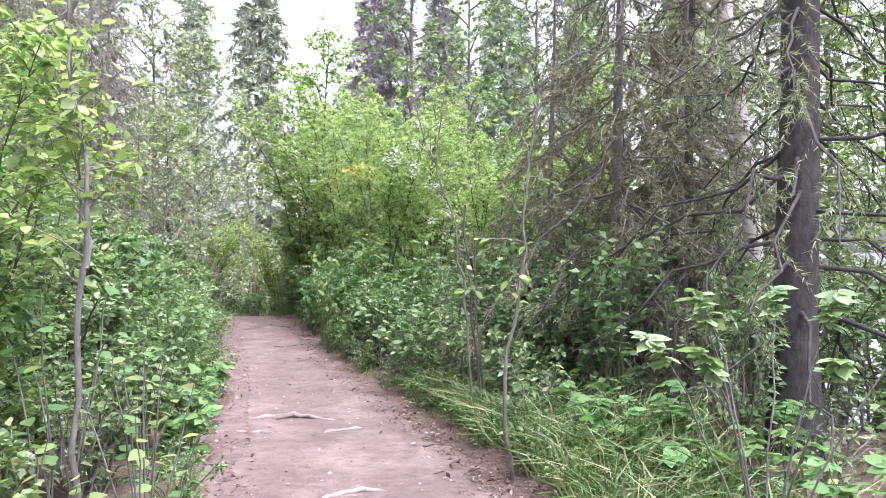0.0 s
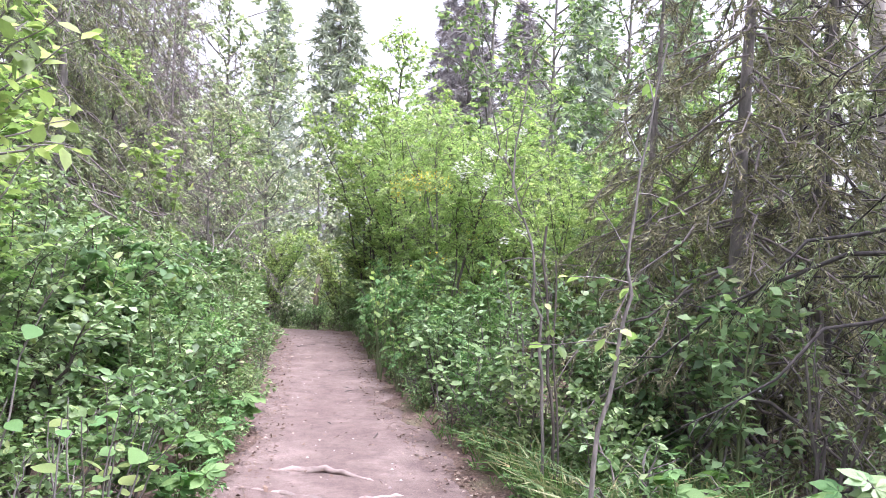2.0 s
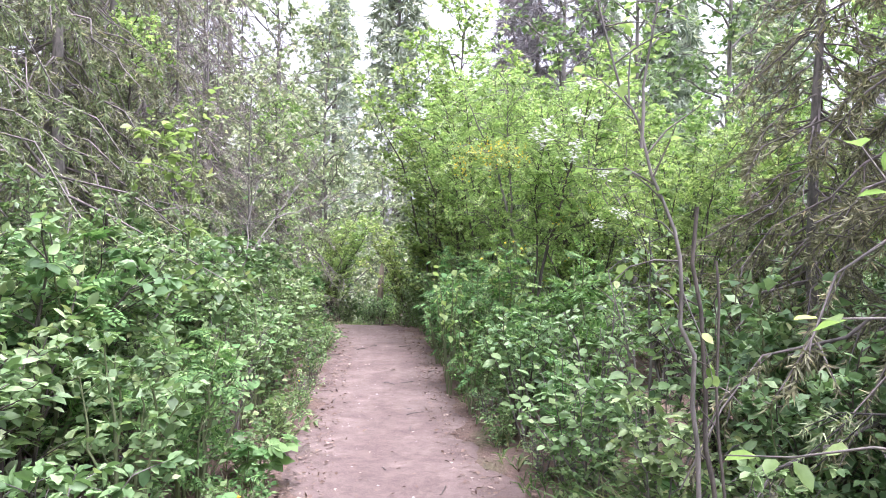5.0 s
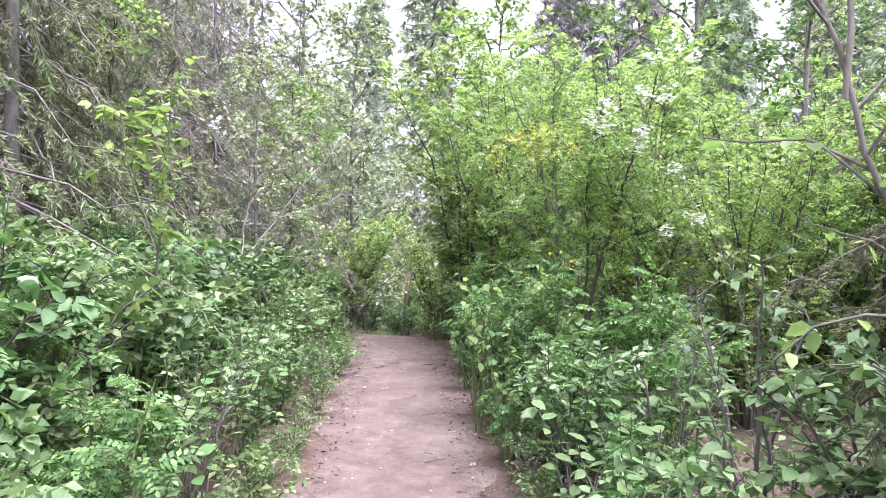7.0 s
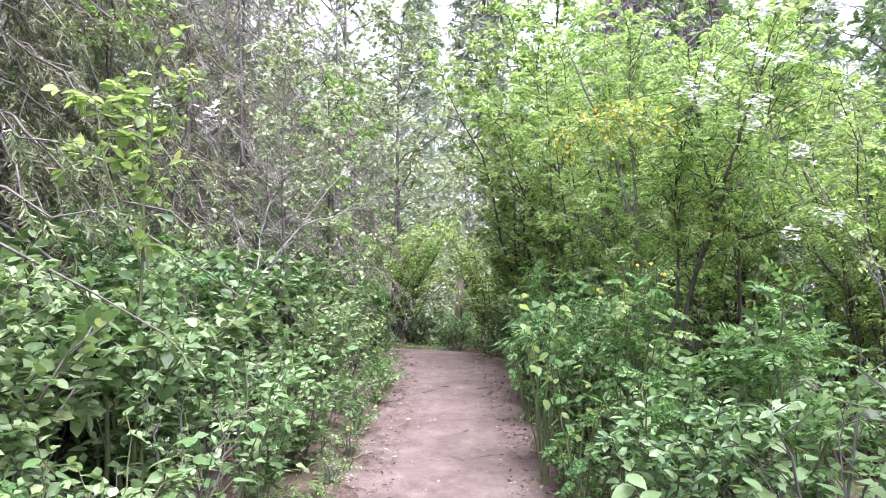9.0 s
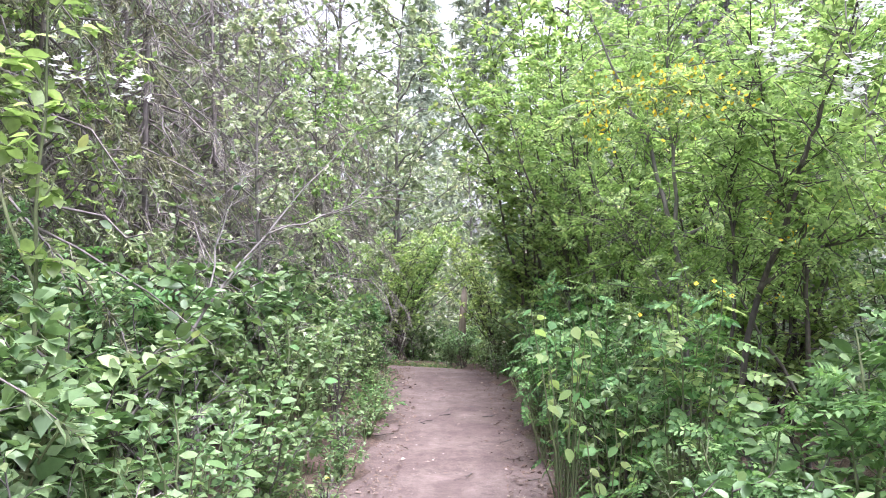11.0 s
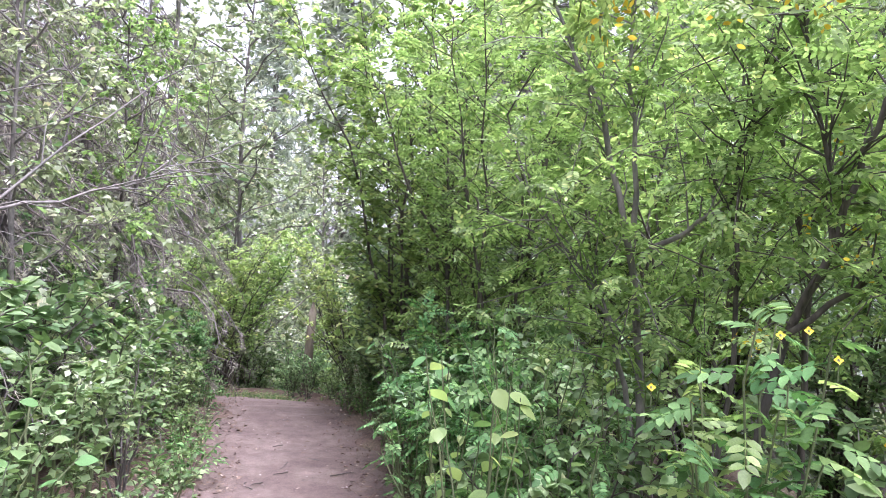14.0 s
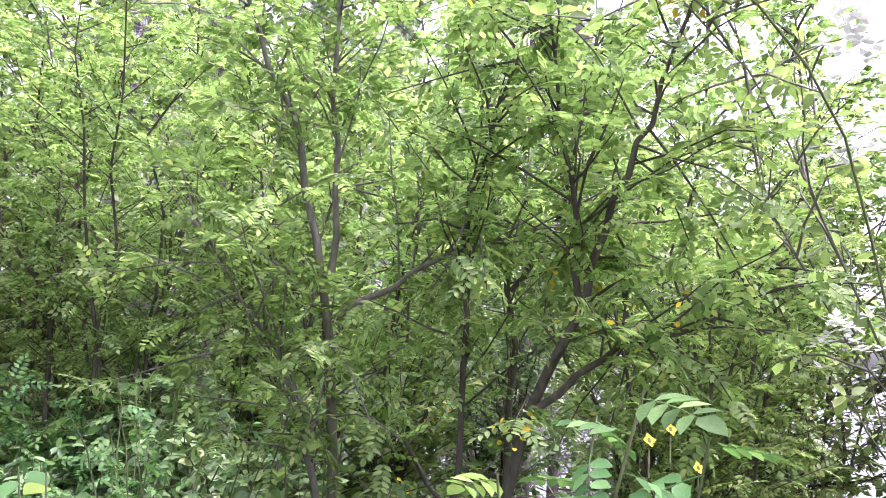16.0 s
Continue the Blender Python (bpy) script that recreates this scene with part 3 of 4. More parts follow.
for x, y, s, k in ((0.75, 6.0, 0.75, 2), (1.0, 7.0, 0.9, 0), (1.9, 6.9, 0.9, 4), (2.9, 6.6, 1.0, 4), (3.5, 7.6, 1.1, 0), (1.9, 4.6, 0.7, 4), (0.55, 5.6, 0.6, 1), (1.4, 8.0, 1.1, 0), (3.6, 5.0, 0.9, 0), (4.2, 5.9, 1.1, 2), (3.1, 6.0, 1.0, 0), (3.8, 6.9, 1.1, 4), (4.6, 7.6, 1.2, 0), (3.0, 7.6, 1.1, 2), (2.3, 8.3, 1.1, 4), (3.4, 8.6, 1.2, 0), (1.3, 5.55, 1.0, 2), (1.8, 5.4, 0.95, 4), (0.7, 6.6, 1.0, 2), (2.1, 5.0, 0.85, 2), (1.25, 6.1, 1.05, 4)):
    hedge.plant(x, y, s, k)
# -- the tall light-green shrubs on the right --
for x, y, s, k in ((-1.75, 13.3, 1.2, 0), (-0.3, 12.6, 1.15, 1), (-2.65, 15.1, 1.45, 1), (-0.6, 14.4, 1.3, 0), (0.7, 10.9, 0.9, 0), (0.9, 13.2, 1.0, 2),
                   (1.9, 8.9, 0.6, 2), (-3.3, 17.2, 0.95, 2), (1.5, 11.8, 1.0, 1), (-1.6, 16.5, 1.1, 2), (-2.75, 4.6, 0.72, 2), (-3.3, 6.6, 0.72, 2), (-2.35, 3.3, 0.75, 1), (-4.3, 8.9, 0.72, 2), (2.3, 11.9, 1.0, 1)):
    tall_shrub.plant(x, y, s, k)
# -- the leafy tunnel where the path turns --
for x, y, s, k in ((-6.9, 16.4, 0.8, 2), (-7.2, 15.2, 0.85, 2), (-3.5, 19.4, 0.95, 2), (-2.6, 20.5, 1.1, 2), (-5.6, 21.6, 0.9, 1), (-7.6, 21.2, 1.0, 2), (-4.4, 22.0, 0.9, 1), (-8.8, 21.6, 1.1, 2), (-3.6, 17.7, 0.8, 2), (-3.2, 16.4, 0.8, 2)):
    tall_shrub.plant(x, y, s, k)
for x, y, s, turn in ((-6.25, 16.3, 0.85, -15), (-6.05, 17.3, 1.0, 0), (-6.2, 18.4, 1.1, 20), (-5.3, 19.3, 1.0, 40), (-4.0, 18.0, 0.95, 180)):
    tall_shrub.plant(x, y, s, 3, turn)
for x, y, s in ((-4.42, 17.2, 0.5), (-4.75, 17.45, 0.42), (-5.9, 18.9, 0.9), (-5.2, 18.9, 0.95), (-4.9, 19.3, 1.1), (-5.6, 19.4, 1.1), (-6.6, 19.0, 0.9)):
    hedge.plant(x, y, s, 0)
# -- spruces and birches near the path --
for x, y, s, k in ((2.42, 4.92, 1.0, 0), (1.55, 6.3, 1.05, 4), (2.45, 7.2, 0.95, 1), (2.2, 6.6, 0.85, 4), (-4.6, 6.5, 1.0, 3), (-5.6, 9.0, 1.0, 3), (-6.4, 11.9, 1.1, 3), (-5.2, 4.2, 0.9, 3), (-7.6, 14.8, 1.3, 3), (3.7, 11.1, 1.1, 4), (4.6, 9.6, 1.0, 3), (-5.3, 10.9, 0.9, 2), (-4.9, 8.35, 1.15, 4), (-5.7, 10.2, 1.25, 4), (-6.0, 13.2, 0.9, 2), (-8.3, 17.8, 1.5, 3), (1.12, 7.4, 0.78, 4), (-5.6, 12.2, 0.95, 2), (-6.6, 10.4, 1.1, 2), (-5.6, 14.6, 0.9, 2), (-7.0, 15.9, 1.1, 2),
                   # These four stand unseen behind the start, added to shade the foreground.
                   (-3.8, -1.0, 1.0, 1), (3.6, -0.6, 0.95, 1), (2.9, -3.2, 1.0, 1), (-3.3, -4.6, 1.0, 1)):
    spruces.plant(x, y, s, k)
for x, y, s in ((3.14, 7.15, 1.0), (4.6, 10.4, 0.9)):
    birches.plant(x, y, s, turn=0)
for x, y, s, k in ((-3.9, 5.6, 0.5, 2), (-7.6, 18.8, 1.3, 0), (-7.4, 21.5, 1.0, 0), (-2.5, 15.7, 0.95, 2), (-8.4, 21.0, 1.0, 0), (-8.2, 17.3, 0.8, 2), (-5.2, 13.6, 0.6, 2), (-6.4, 24.5, 0.95, 0), (-3.4, 26.0, 1.2, 1),
                   (0.6, 16.5, 1.1, 1), (1.9, 14.6, 1.0, 1), (-10.5, 24.0, 1.2, 1), (-2.6, 3.4, 0.45, 1), (-3.4, 1.4, 0.6, 2), (4.6, 6.6, 0.95, 1), (5.4, 8.8, 1.1, 2), (5.9, 12.0, 1.0, 1), (6.2, 11.5, 1.1, 1), (2.8, 17.5, 1.0, 0), (5.0, 15.5, 1.1, 1), (-0.6, 19.5, 1.0, 1), (5.2, 4.6, 0.9, 1), (-6.3, 13.3, 0.9, 0), (-5.6, 8.2, 0.6, 0), (-1.2, 23.5, 1.2, 0), (1.2, 21.0, 1.15, 1), (-8.6, 24.5, 1.15, 0), (-11.0, 21.5, 1.2, 0), (4.3, 9.6, 0.9, 0), (-4.6, 25.5, 1.0, 2), (-4.4, 31, 1.7, 0), (-3.0, 22, 1.4, 0), (-5.2, 28, 1.5, 1), (-0.8, 18.4, 1.3, 1), (1.0, 24, 1.5, 1), (-8.8, 22.3, 1.45, 0), (-10.2, 26.5, 1.6, 0), (-10.4, 19.5, 1.4, 0), (3.4, 18, 1.3, 1), (5.6, 18.5, 1.3, 1),
                   # The first two are unseen, added behind the start to shade the foreground.
                   (-2.5, -1.9, 0.95, 1), (2.3, -0.9, 0.9, 1), (-4.6, 11.5, 0.5, 0), (-5.1, 9.7, 0.6, 2), (2.9, 12.2, 0.8, 2), (-6.8, 20.2, 1.25, 0), (-9.6, 24.2, 1.5, 0), (-7.3, 27, 1.35, 0), (-12.5, 27.5, 1.5, 0)):
    pale_trees.plant(x, y, s, k)
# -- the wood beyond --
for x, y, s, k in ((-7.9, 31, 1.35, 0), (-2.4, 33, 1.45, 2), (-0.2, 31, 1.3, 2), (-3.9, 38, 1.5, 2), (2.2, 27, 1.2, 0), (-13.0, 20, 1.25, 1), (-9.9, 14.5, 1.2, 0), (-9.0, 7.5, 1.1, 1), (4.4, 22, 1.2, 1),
                   # The last three are unseen, added around the start to shape the light.
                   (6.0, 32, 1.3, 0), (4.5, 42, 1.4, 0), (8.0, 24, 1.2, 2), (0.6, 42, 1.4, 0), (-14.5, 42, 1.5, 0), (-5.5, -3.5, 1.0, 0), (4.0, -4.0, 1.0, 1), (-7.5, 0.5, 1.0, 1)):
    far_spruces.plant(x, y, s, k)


# ---- single plants that stand out ----
def stemmed(name, label, category, lines, twigs, per_twig, size, width, leaf, bark, mode="ovate", thick=0.014, taper=0.3, twig_len=0.3, start=0.25, flowers=0):
    """A plant on given stems, each a bent line with its thickness."""
    base = thing(name, label, category)
    origin = np.array(lines[0][0])
    base.location = origin
    g, fl = Geo(), Geo()
    for index, ln in enumerate(lines):
        pts = np.array(ln) - origin
        k = len(pts)
        fine = along(pts, np.linspace(0, 1, 3 * k))[0]
        fine[1:-1] = (fine[:-2] + 2 * fine[1:-1] + fine[2:]) / 4 + rng.normal(0, 0.009, (3 * k - 2, 3))
        st, fine_twigs = Geo(), Geo()
        st.tube(fine, np.linspace(thick, thick * taper, 3 * k) * (1.0 if index == 0 else 0.62), 7, 0.06)
        for q in range(twigs):
            t = start + (1 - start) * (q + rng.uniform(0, 1)) / twigs
            s0, sd = along(fine, np.array([t]))
            v = unit(sd[0] * 0.6 + rng.normal(0, 0.7, 3))
            tw = curve_pts(s0[0], s0[0] + v * twig_len * rng.uniform(0.5, 1.3), (0, 0, 0.02), 4, 0.01)
            fine_twigs.tube(tw, np.linspace(0.0045, 0.0018, 4), 3)
            if per_twig:
                branch_leaves(g, tw, per_twig, size, width, mode, 0.1, 0.9)
            if q < flowers:
                c = tw[-1] + rng.normal(0, 0.035, (9, 3))
                fl.leaves(c, rng.normal(0, 1, (9, 3)), rng.normal(0, 1, (9, 3)), 0.02, 0.6, 0.1, 0.0)
        stem = part("stem", st, bark, base, smooth=True)
        if twigs:
            part("twig_spray", fine_twigs, bark, stem, kind="stuff")
    if fl.n:
        part("blossom", fl, YELLOW, base, "small yellow blossom", kind="stuff")
    if g.n:
        part("foliage", g, leaf, base, kind="stuff")
    return base


stemmed("young_rowan", "young tree with forked grey stems and feathered light-green leaves", "tree",
        [[(-0.97, 10.66, 0.12), (-0.99, 10.6, 1.36), (-1.06, 10.54, 1.99), (-1.22, 10.53, 2.54), (-1.33, 10.54, 2.79), (-1.6, 10.56, 3.4)],
         [(-1.06, 10.56, 2.05), (-1.1, 10.52, 2.65), (-1.11, 10.46, 3.5)],
         [(-1.03, 10.55, 1.94), (-0.84, 10.44, 2.09), (-0.61, 10.33, 2.22), (-0.30, 10.2, 2.30)],
         [(-1.02, 10.6, 1.2), (-1.1, 10.56, 1.58), (-1.22, 10.56, 1.84), (-1.5, 10.5, 2.2)]],
        38, 8, 0.036, 0.5, LEAF_YELLOW, BARK_GREY, "feather", 0.022, 0.22, 0.42)
stemmed("young_rowan", "young tree with dark forked stems and feathered leaves", "tree",
        [[(-0.30, 10.75, 0.12), (-0.30, 10.71, 1.32), (-0.36, 10.62, 2.11), (-0.48, 10.62, 2.46), (-0.55, 10.53, 3.6)],
         [(-0.36, 10.62, 2.08), (-0.2, 10.52, 2.37), (-0.14, 10.4, 3.1)],
         [(-0.34, 10.7, 1.0), (-0.70, 11.1, 1.6), (-0.64, 11.05, 2.2), (-0.45, 10.9, 3.2)]],
        38, 8, 0.036, 0.5, LEAF_YELLOW, BARK_DARK, "feather", 0.019, 0.22, 0.42, 0.25, 2)
stemmed("young_rowan", "leaning cluster of dark stems with feathered leaves", "tree",
        [[(-0.86, 10.08, 0.12), (-0.66, 9.98, 1.66), (-0.51, 9.88, 2.0), (-0.46, 9.82, 2.31), (-0.39, 9.76, 2.52), (-0.25, 9.65, 3.1)],
         [(-0.52, 9.9, 1.96), (-0.56, 9.91, 2.32), (-0.70, 9.9, 3.0)],
         [(-0.64, 9.95, 1.7), (-0.45, 9.81, 1.9), (-0.30, 9.76, 1.92), (0.1, 9.7, 2.2)],
         [(-0.84, 10.2, 0.2), (-0.73, 10.16, 1.81), (-0.77, 10.13, 2.14), (-0.76, 10.08, 2.46), (-0.6, 9.95, 3.0)]],
        36, 7, 0.036, 0.5, LEAF_YELLOW, BARK_DARK, "feather", 0.019, 0.22, 0.38, 0.25, 2)
stemmed("arching_branch", "arching branch with yellowing leaf tips", "branch",
        [[(0.02, 9.35, 0.15), (0.0, 9.3, 1.5), (-0.4, 9.15, 2.3), (-0.85, 9.06, 2.52), (-1.05, 9.03, 2.56), (-1.27, 9.0, 2.52), (-1.48, 8.97, 2.40)]],
        30, 6, 0.024, 0.5, LEAF_YELLOW, BARK_GREEN, "feather", 0.0032, 0.4, 0.13, 0.45, 26)
stemmed("leaning_branch", "bare grey leaning branch with side twigs", "branch",
        [[(-4.0, 9.0, 0.35), (-3.62, 9.40, 1.50), (-3.53, 10.25, 2.19), (-3.42, 11.04, 2.80)], [(-3.55, 10.0, 1.98), (-3.3, 10.5, 2.15), (-3.08, 10.9, 2.36)], [(-3.62, 9.45, 1.54), (-3.78, 9.8, 2.0), (-3.84, 10.2, 2.5)]], 16, 2, 0.05, 0.6, LEAF, BARK_GREY, "ovate", 0.012, 0.2, 0.45, 0.35)
stemmed("sapling", "slender sapling with forked bent stem and sparse round leaves", "tree",
        [[(0.24, 5.55, 0.15), (0.19, 5.5, 0.9), (0.135, 5.45, 1.46), (0.06, 5.42, 1.85), (-0.045, 5.42, 2.13), (-0.2, 5.4, 2.6), (-0.3, 5.4, 3.1)], [(-0.045, 5.42, 2.13), (-0.01, 5.42, 2.6), (0.06, 5.45, 3.1)]],
        16, 5, 0.045, 0.75, LEAF_YELLOW, BARK_GREY, "ovate", 0.011, 0.25, 0.3, 0.35)
stemmed("dead_stems", "pair of dark dead stems with broken tops", "branch",
        [[(0.32, 5.55, 0.12), (0.24, 5.53, 0.85), (0.20, 5.53, 1.23), (0.17, 5.53, 1.92)], [(0.33, 5.5, 0.12), (0.25, 5.46, 1.1), (0.23, 5.45, 1.72)]], 4, 0, 0, 0, LEAF, BARK_DARK, "ovate", 0.011, 0.7, 0.2)
stemmed("sapling", "crooked grey sapling with few limp yellow-green leaves", "tree",
        [[(0.42, 4.36, 0.12), (0.35, 4.3, 0.77), (0.43, 4.31, 1.25), (0.50, 4.31, 1.59), (0.48, 4.31, 2.0), (0.62, 4.4, 2.7)]],
        10, 4, 0.06, 0.7, LEAF_YELLOW, BARK_GREY, "ovate", 0.013, 0.3, 0.3, 0.35)
stemmed("sapling", "grey-stemmed sapling with broad green leaves at the path edge", "tree",
        [[(-1.50, 2.95, 0.10), (-1.47, 2.9, 0.63), (-1.45, 2.9, 1.4), (-1.41, 2.9, 1.79), (-1.55, 3.0, 2.3), (-1.6, 3.1, 2.7)], [(-1.43, 2.9, 1.5), (-1.55, 3.1, 1.9), (-1.7, 3.2, 2.3)]],
        22, 7, 0.062, 0.70, LEAF_YELLOW, BARK_GREY, "ovate", 0.016, 0.35, 0.28, 0.4)
stemmed("sapling", "thin-stemmed sapling with bright green lobed leaves", "tree",
        [[(-3.7, 8.35, 0.3), (-3.6, 8.3, 1.2), (-3.5, 8.2, 2.1), (-3.45, 8.2, 2.85)], [(-3.55, 8.25, 1.7), (-3.8, 8.2, 2.3), (-3.85, 8.2, 2.7)]], 16, 8, 0.075, 0.75, LEAF_YELLOW, BARK_GREEN, "ovate", 0.014, 0.3, 0.25, 0.45)
stemmed("dead_stems", "dark dead stem leaning out of the shrubs", "branch", [[(-4.4, 8.3, 0.4), (-4.36, 8.25, 1.4), (-4.3, 8.2, 2.3)]], 5, 0, 0, 0, LEAF, BARK_DARK, "ovate", 0.02, 0.5, 0.3)
stemmed("dead_stems", "bleached broken sticks among the leaves", "branch", [[(-0.2, 9.8, 0.15), (-0.24, 9.75, 0.89), (-0.3, 9.73, 1.22)], [(-0.15, 9.8, 0.15), (-0.14, 9.78, 0.9), (-0.04, 9.82, 1.23)]], 3, 0, 0, 0, LEAF, BARK_DEAD, "ovate", 0.014, 0.6, 0.15)
stemmed("flowering_shrub", "thin upright shrub with clusters of white blossom", "shrub",
        [[(0.55, 9.5, 0.15), (0.4, 9.55, 1.6), (-0.2, 9.57, 2.55), (-0.69, 9.47, 2.80)], [(0.55, 9.5, 0.3), (0.35, 9.7, 1.8), (-0.1, 9.68, 3.2)], [(0.4, 9.55, 1.6), (-0.2, 9.6, 2.3), (-0.32, 9.59, 2.95)]],
        18, 7, 0.05, 0.62, LEAF_YELLOW, BARK_GREY, "ovate", 0.0045, 0.4, 0.3, 0.35)


# ---- leaves that can be told apart, each one an object ----
def blade(name, mat, width, rows=6, lobes=0):
    """One leaf, a unit long: a curved blade with a sunken midrib and a pointed tip."""
    t = np.linspace(0, 1, rows + 1)
    half = 0.5 * width * np.sin(np.pi * np.clip(t * 0.93 + 0.05, 0, 1) ** 0.85) * (1 + lobes * 0.28 * np.cos(t * 6 * np.pi))
    v = []
    for a, h in zip(t, half):
        sag = -0.18 * a * a
        for u in (-1, -0.5, 0, 0.5, 1):
            v.append((a, u * h, sag + 0.10 * abs(u) * h / max(width, 0.01) - 0.05 * u * u * h))
    i, j = np.meshgrid(np.arange(rows), np.arange(4), indexing="ij")
    g = Geo()
    g.add(v, np.stack((i * 5 + j, (i + 1) * 5 + j, (i + 1) * 5 + j + 1, i * 5 + j + 1), -1).reshape(-1, 4))
    return g.mesh(name, mat, True)


def compound(name, mat, pairs, fat=0.52):
    """One feathered leaf, a unit long."""
    g = Geo()
    p, d, n = np.zeros((1, 3)), np.array(((1.0, 0, 0),)), np.array(((0, 0, 1.0),))
    rib = curve_pts((0, 0, 0), (0.85, 0, -0.12), (0, 0, 0.04), 5)
    g.tube(rib, np.linspace(0.012, 0.005, 5), 3)
    for k in range(pairs):
        q, _ = along(rib, np.array([(k + 1.2) / (pairs + 0.6)]))
        for sign in (-1, 1):
            g.leaves(q, np.array(((0.45, 0.9 * sign, -0.1),)), n, 0.34 - 0.02 * k, fat, 0.08, 0.15)
    g.leaves(rib[-1:], np.array(((1, 0, -0.25),)), n, 0.36, fat, 0.08, 0.15)
    return g.mesh(name, mat)


def palmate(name, mat):
    """One lobed leaf, a unit long: five pointed lobes from one stalk."""
    g = Geo()
    z = np.zeros((1, 3))
    for k, a in enumerate((-95, -48, 0, 48, 95)):
        ln = (0.5, 0.78, 1.0, 0.78, 0.5)[k]
        c, s_ = math.cos(radians(a)), math.sin(radians(a))
        g.leaves(z + (0, 0, 0.002 * k), np.array(((c, s_, -0.12),)), np.array(((0, 0, 1.0),)), ln, 0.62, 0.06, 0.12)
    return g.mesh(name, mat)


OVAL, BROAD = blade("leaf", LEAF_DEEP, 0.62), blade("leaf", HERB, 0.78)
OVAL_LIGHT, LOBED = blade("leaf", LEAF_YELLOW, 0.72, 8), palmate("leaf", LEAF)
LOBED_GREEN, FEATHER = palmate("leaf", HERB), compound("leaf", HERB, 4, 0.62)
FEATHER_LIGHT = compound("leaf", LEAF_YELLOW, 4, 0.62)


def leafy_plant(name, label, x, y, tall, spread, stems, leaves, size, shapes, bark, category="plant", top=0.35, group="", lean=(0, 0), lift=0.15):
    """A small plant: thin stems, and each large leaf a part of its own."""
    base = thing(name, label, category, group)
    base.location = (x, y, ground_z(x, y) - 0.02)
    for k in range(stems):
        a = 2.4 * k + rng.uniform(-0.4, 0.4)
        r = spread * rng.uniform(0.3, 1.0)
        line = curve_pts((0.02 * math.cos(a), 0.02 * math.sin(a), 0), (r * math.cos(a) + lean[0], r * math.sin(a) + lean[1], tall * rng.uniform(0.7, 1.0)), (0, 0, 0.1 * tall), 7, 0.008)
        st = Geo()
        st.tube(line, np.linspace(0.006, 0.002, 7), 5)
        part("stem", st, bark, base)
        per = max(1, leaves // stems)
        for q in range(per):
            p, d = along(line, np.array([top + (1 - top) * (q + 0.7) / per]))
            b = a + q * 2.5 + rng.uniform(-0.4, 0.4)
            ob = new("leaf", shapes[int(rng.integers(len(shapes)))])
            ob.parent = base
            sz = size * rng.uniform(0.7, 1.15)
            v = Vector((math.cos(b), math.sin(b), lift + rng.uniform(-0.45, 0.3)))
            ob.matrix_basis = Matrix.LocRotScale(Vector(p[0]), v.to_track_quat("X", "Z") @ Euler((rng.uniform(-0.6, 0.6), 0, 0)).to_quaternion(), (sz, sz, sz))
    return base


def flower(parent, place, size, mat, petals=4):
    g = Geo()
    a = np.linspace(0, 2 * np.pi, petals, endpoint=False)
    d = np.stack((np.cos(a), 0.5 * np.sin(a) - 0.2, 0.8 * np.sin(a) + 0.15), 1)
    g.leaves(np.zeros((petals, 3)) + place, d, np.tile((0, -0.85, 0.5), (petals, 1)), size, 0.85, 0.05, 0.0)
    head = part("flower", g, mat, parent, "small yellow four-petalled flower")
    eye = Geo()
    eye.tube([np.array(place) - (0, 0, 0.002), np.array(place) + (0, 0, 0.004)], (0.004, 0.002), 6)
    part("flower_eye", eye, BARK_GREEN, head)
    stalk = Geo()
    stalk.tube([np.array(place) - (0, 0, 0.05), np.array(place) - (0, 0, 0.002)], (0.0015, 0.0015), 3)
    part("flower_stalk", stalk, BARK_GREEN, head)
    return head


celandine = leafy_plant("celandine", "tall leafy plant with feathered leaves and yellow flowers", -0.98, 9.2, 1.62, 0.24, 11, 121, 0.125, [FEATHER, FEATHER, FEATHER_LIGHT], BARK_GREEN, top=0.5, lift=-0.05)
for p in ((0.10, -0.10, 1.56), (0.03, -0.14, 1.55), (0.17, -0.08, 1.50), (-0.2, 0.02, 1.40)):
    flower(celandine, p, 0.011, YELLOW)
for x, y, h, n in ((-1.62, 10.05, 1.45, 40), (-1.35, 9.75, 1.0, 30), (-1.85, 11.15, 1.25, 40), (-0.9, 11.3, 1.6, 36)):
    leafy_plant("hazel_sucker", "upright shoot with limp light-green leaves", x, y, h, 0.30, 6, n, 0.08, [OVAL_LIGHT, OVAL_LIGHT, BROAD], BARK_GREEN, "shrub", 0.3, "light-green shoots", (0, 0), -0.35)
for x, y, h, n in ((-1.72, 10.55, 1.25, 50), (-2.1, 11.8, 1.15, 48), (-1.45, 10.9, 1.5, 50), (-1.3, 10.2, 1.3, 48), (-2.3, 12.6, 1.2, 44), (-1.25, 9.2, 0.75, 30), (-1.0, 10.7, 1.2, 44), (-1.55, 11.6, 1.5, 48)):
    leafy_plant("rowan_shoot", "upright shoot with feathered bright-green leaves", x, y, h, 0.36, 8, int(1.1 * n), 0.115, [FEATHER], BARK_GREEN, "shrub", 0.25, "feather-leaved shoots", (0, 0), -0.35)
for x, y, h in ((-0.85, 9.9, 0.62), (-0.45, 9.6, 0.7), (-1.2, 10.5, 0.6), (-0.35, 7.35, 0.85), (-0.1, 7.9, 1.0), (-0.65, 8.1, 0.75), (0.25, 7.1, 1.1), (-0.2, 8.4, 1.15)):
    leafy_plant("dogwood", "low dogwood with large smooth oval leaves", x, y, h, 0.46, 7, 49, 0.095, [OVAL], BARK_GREY, "shrub", 0.3, "dogwoods by the path")
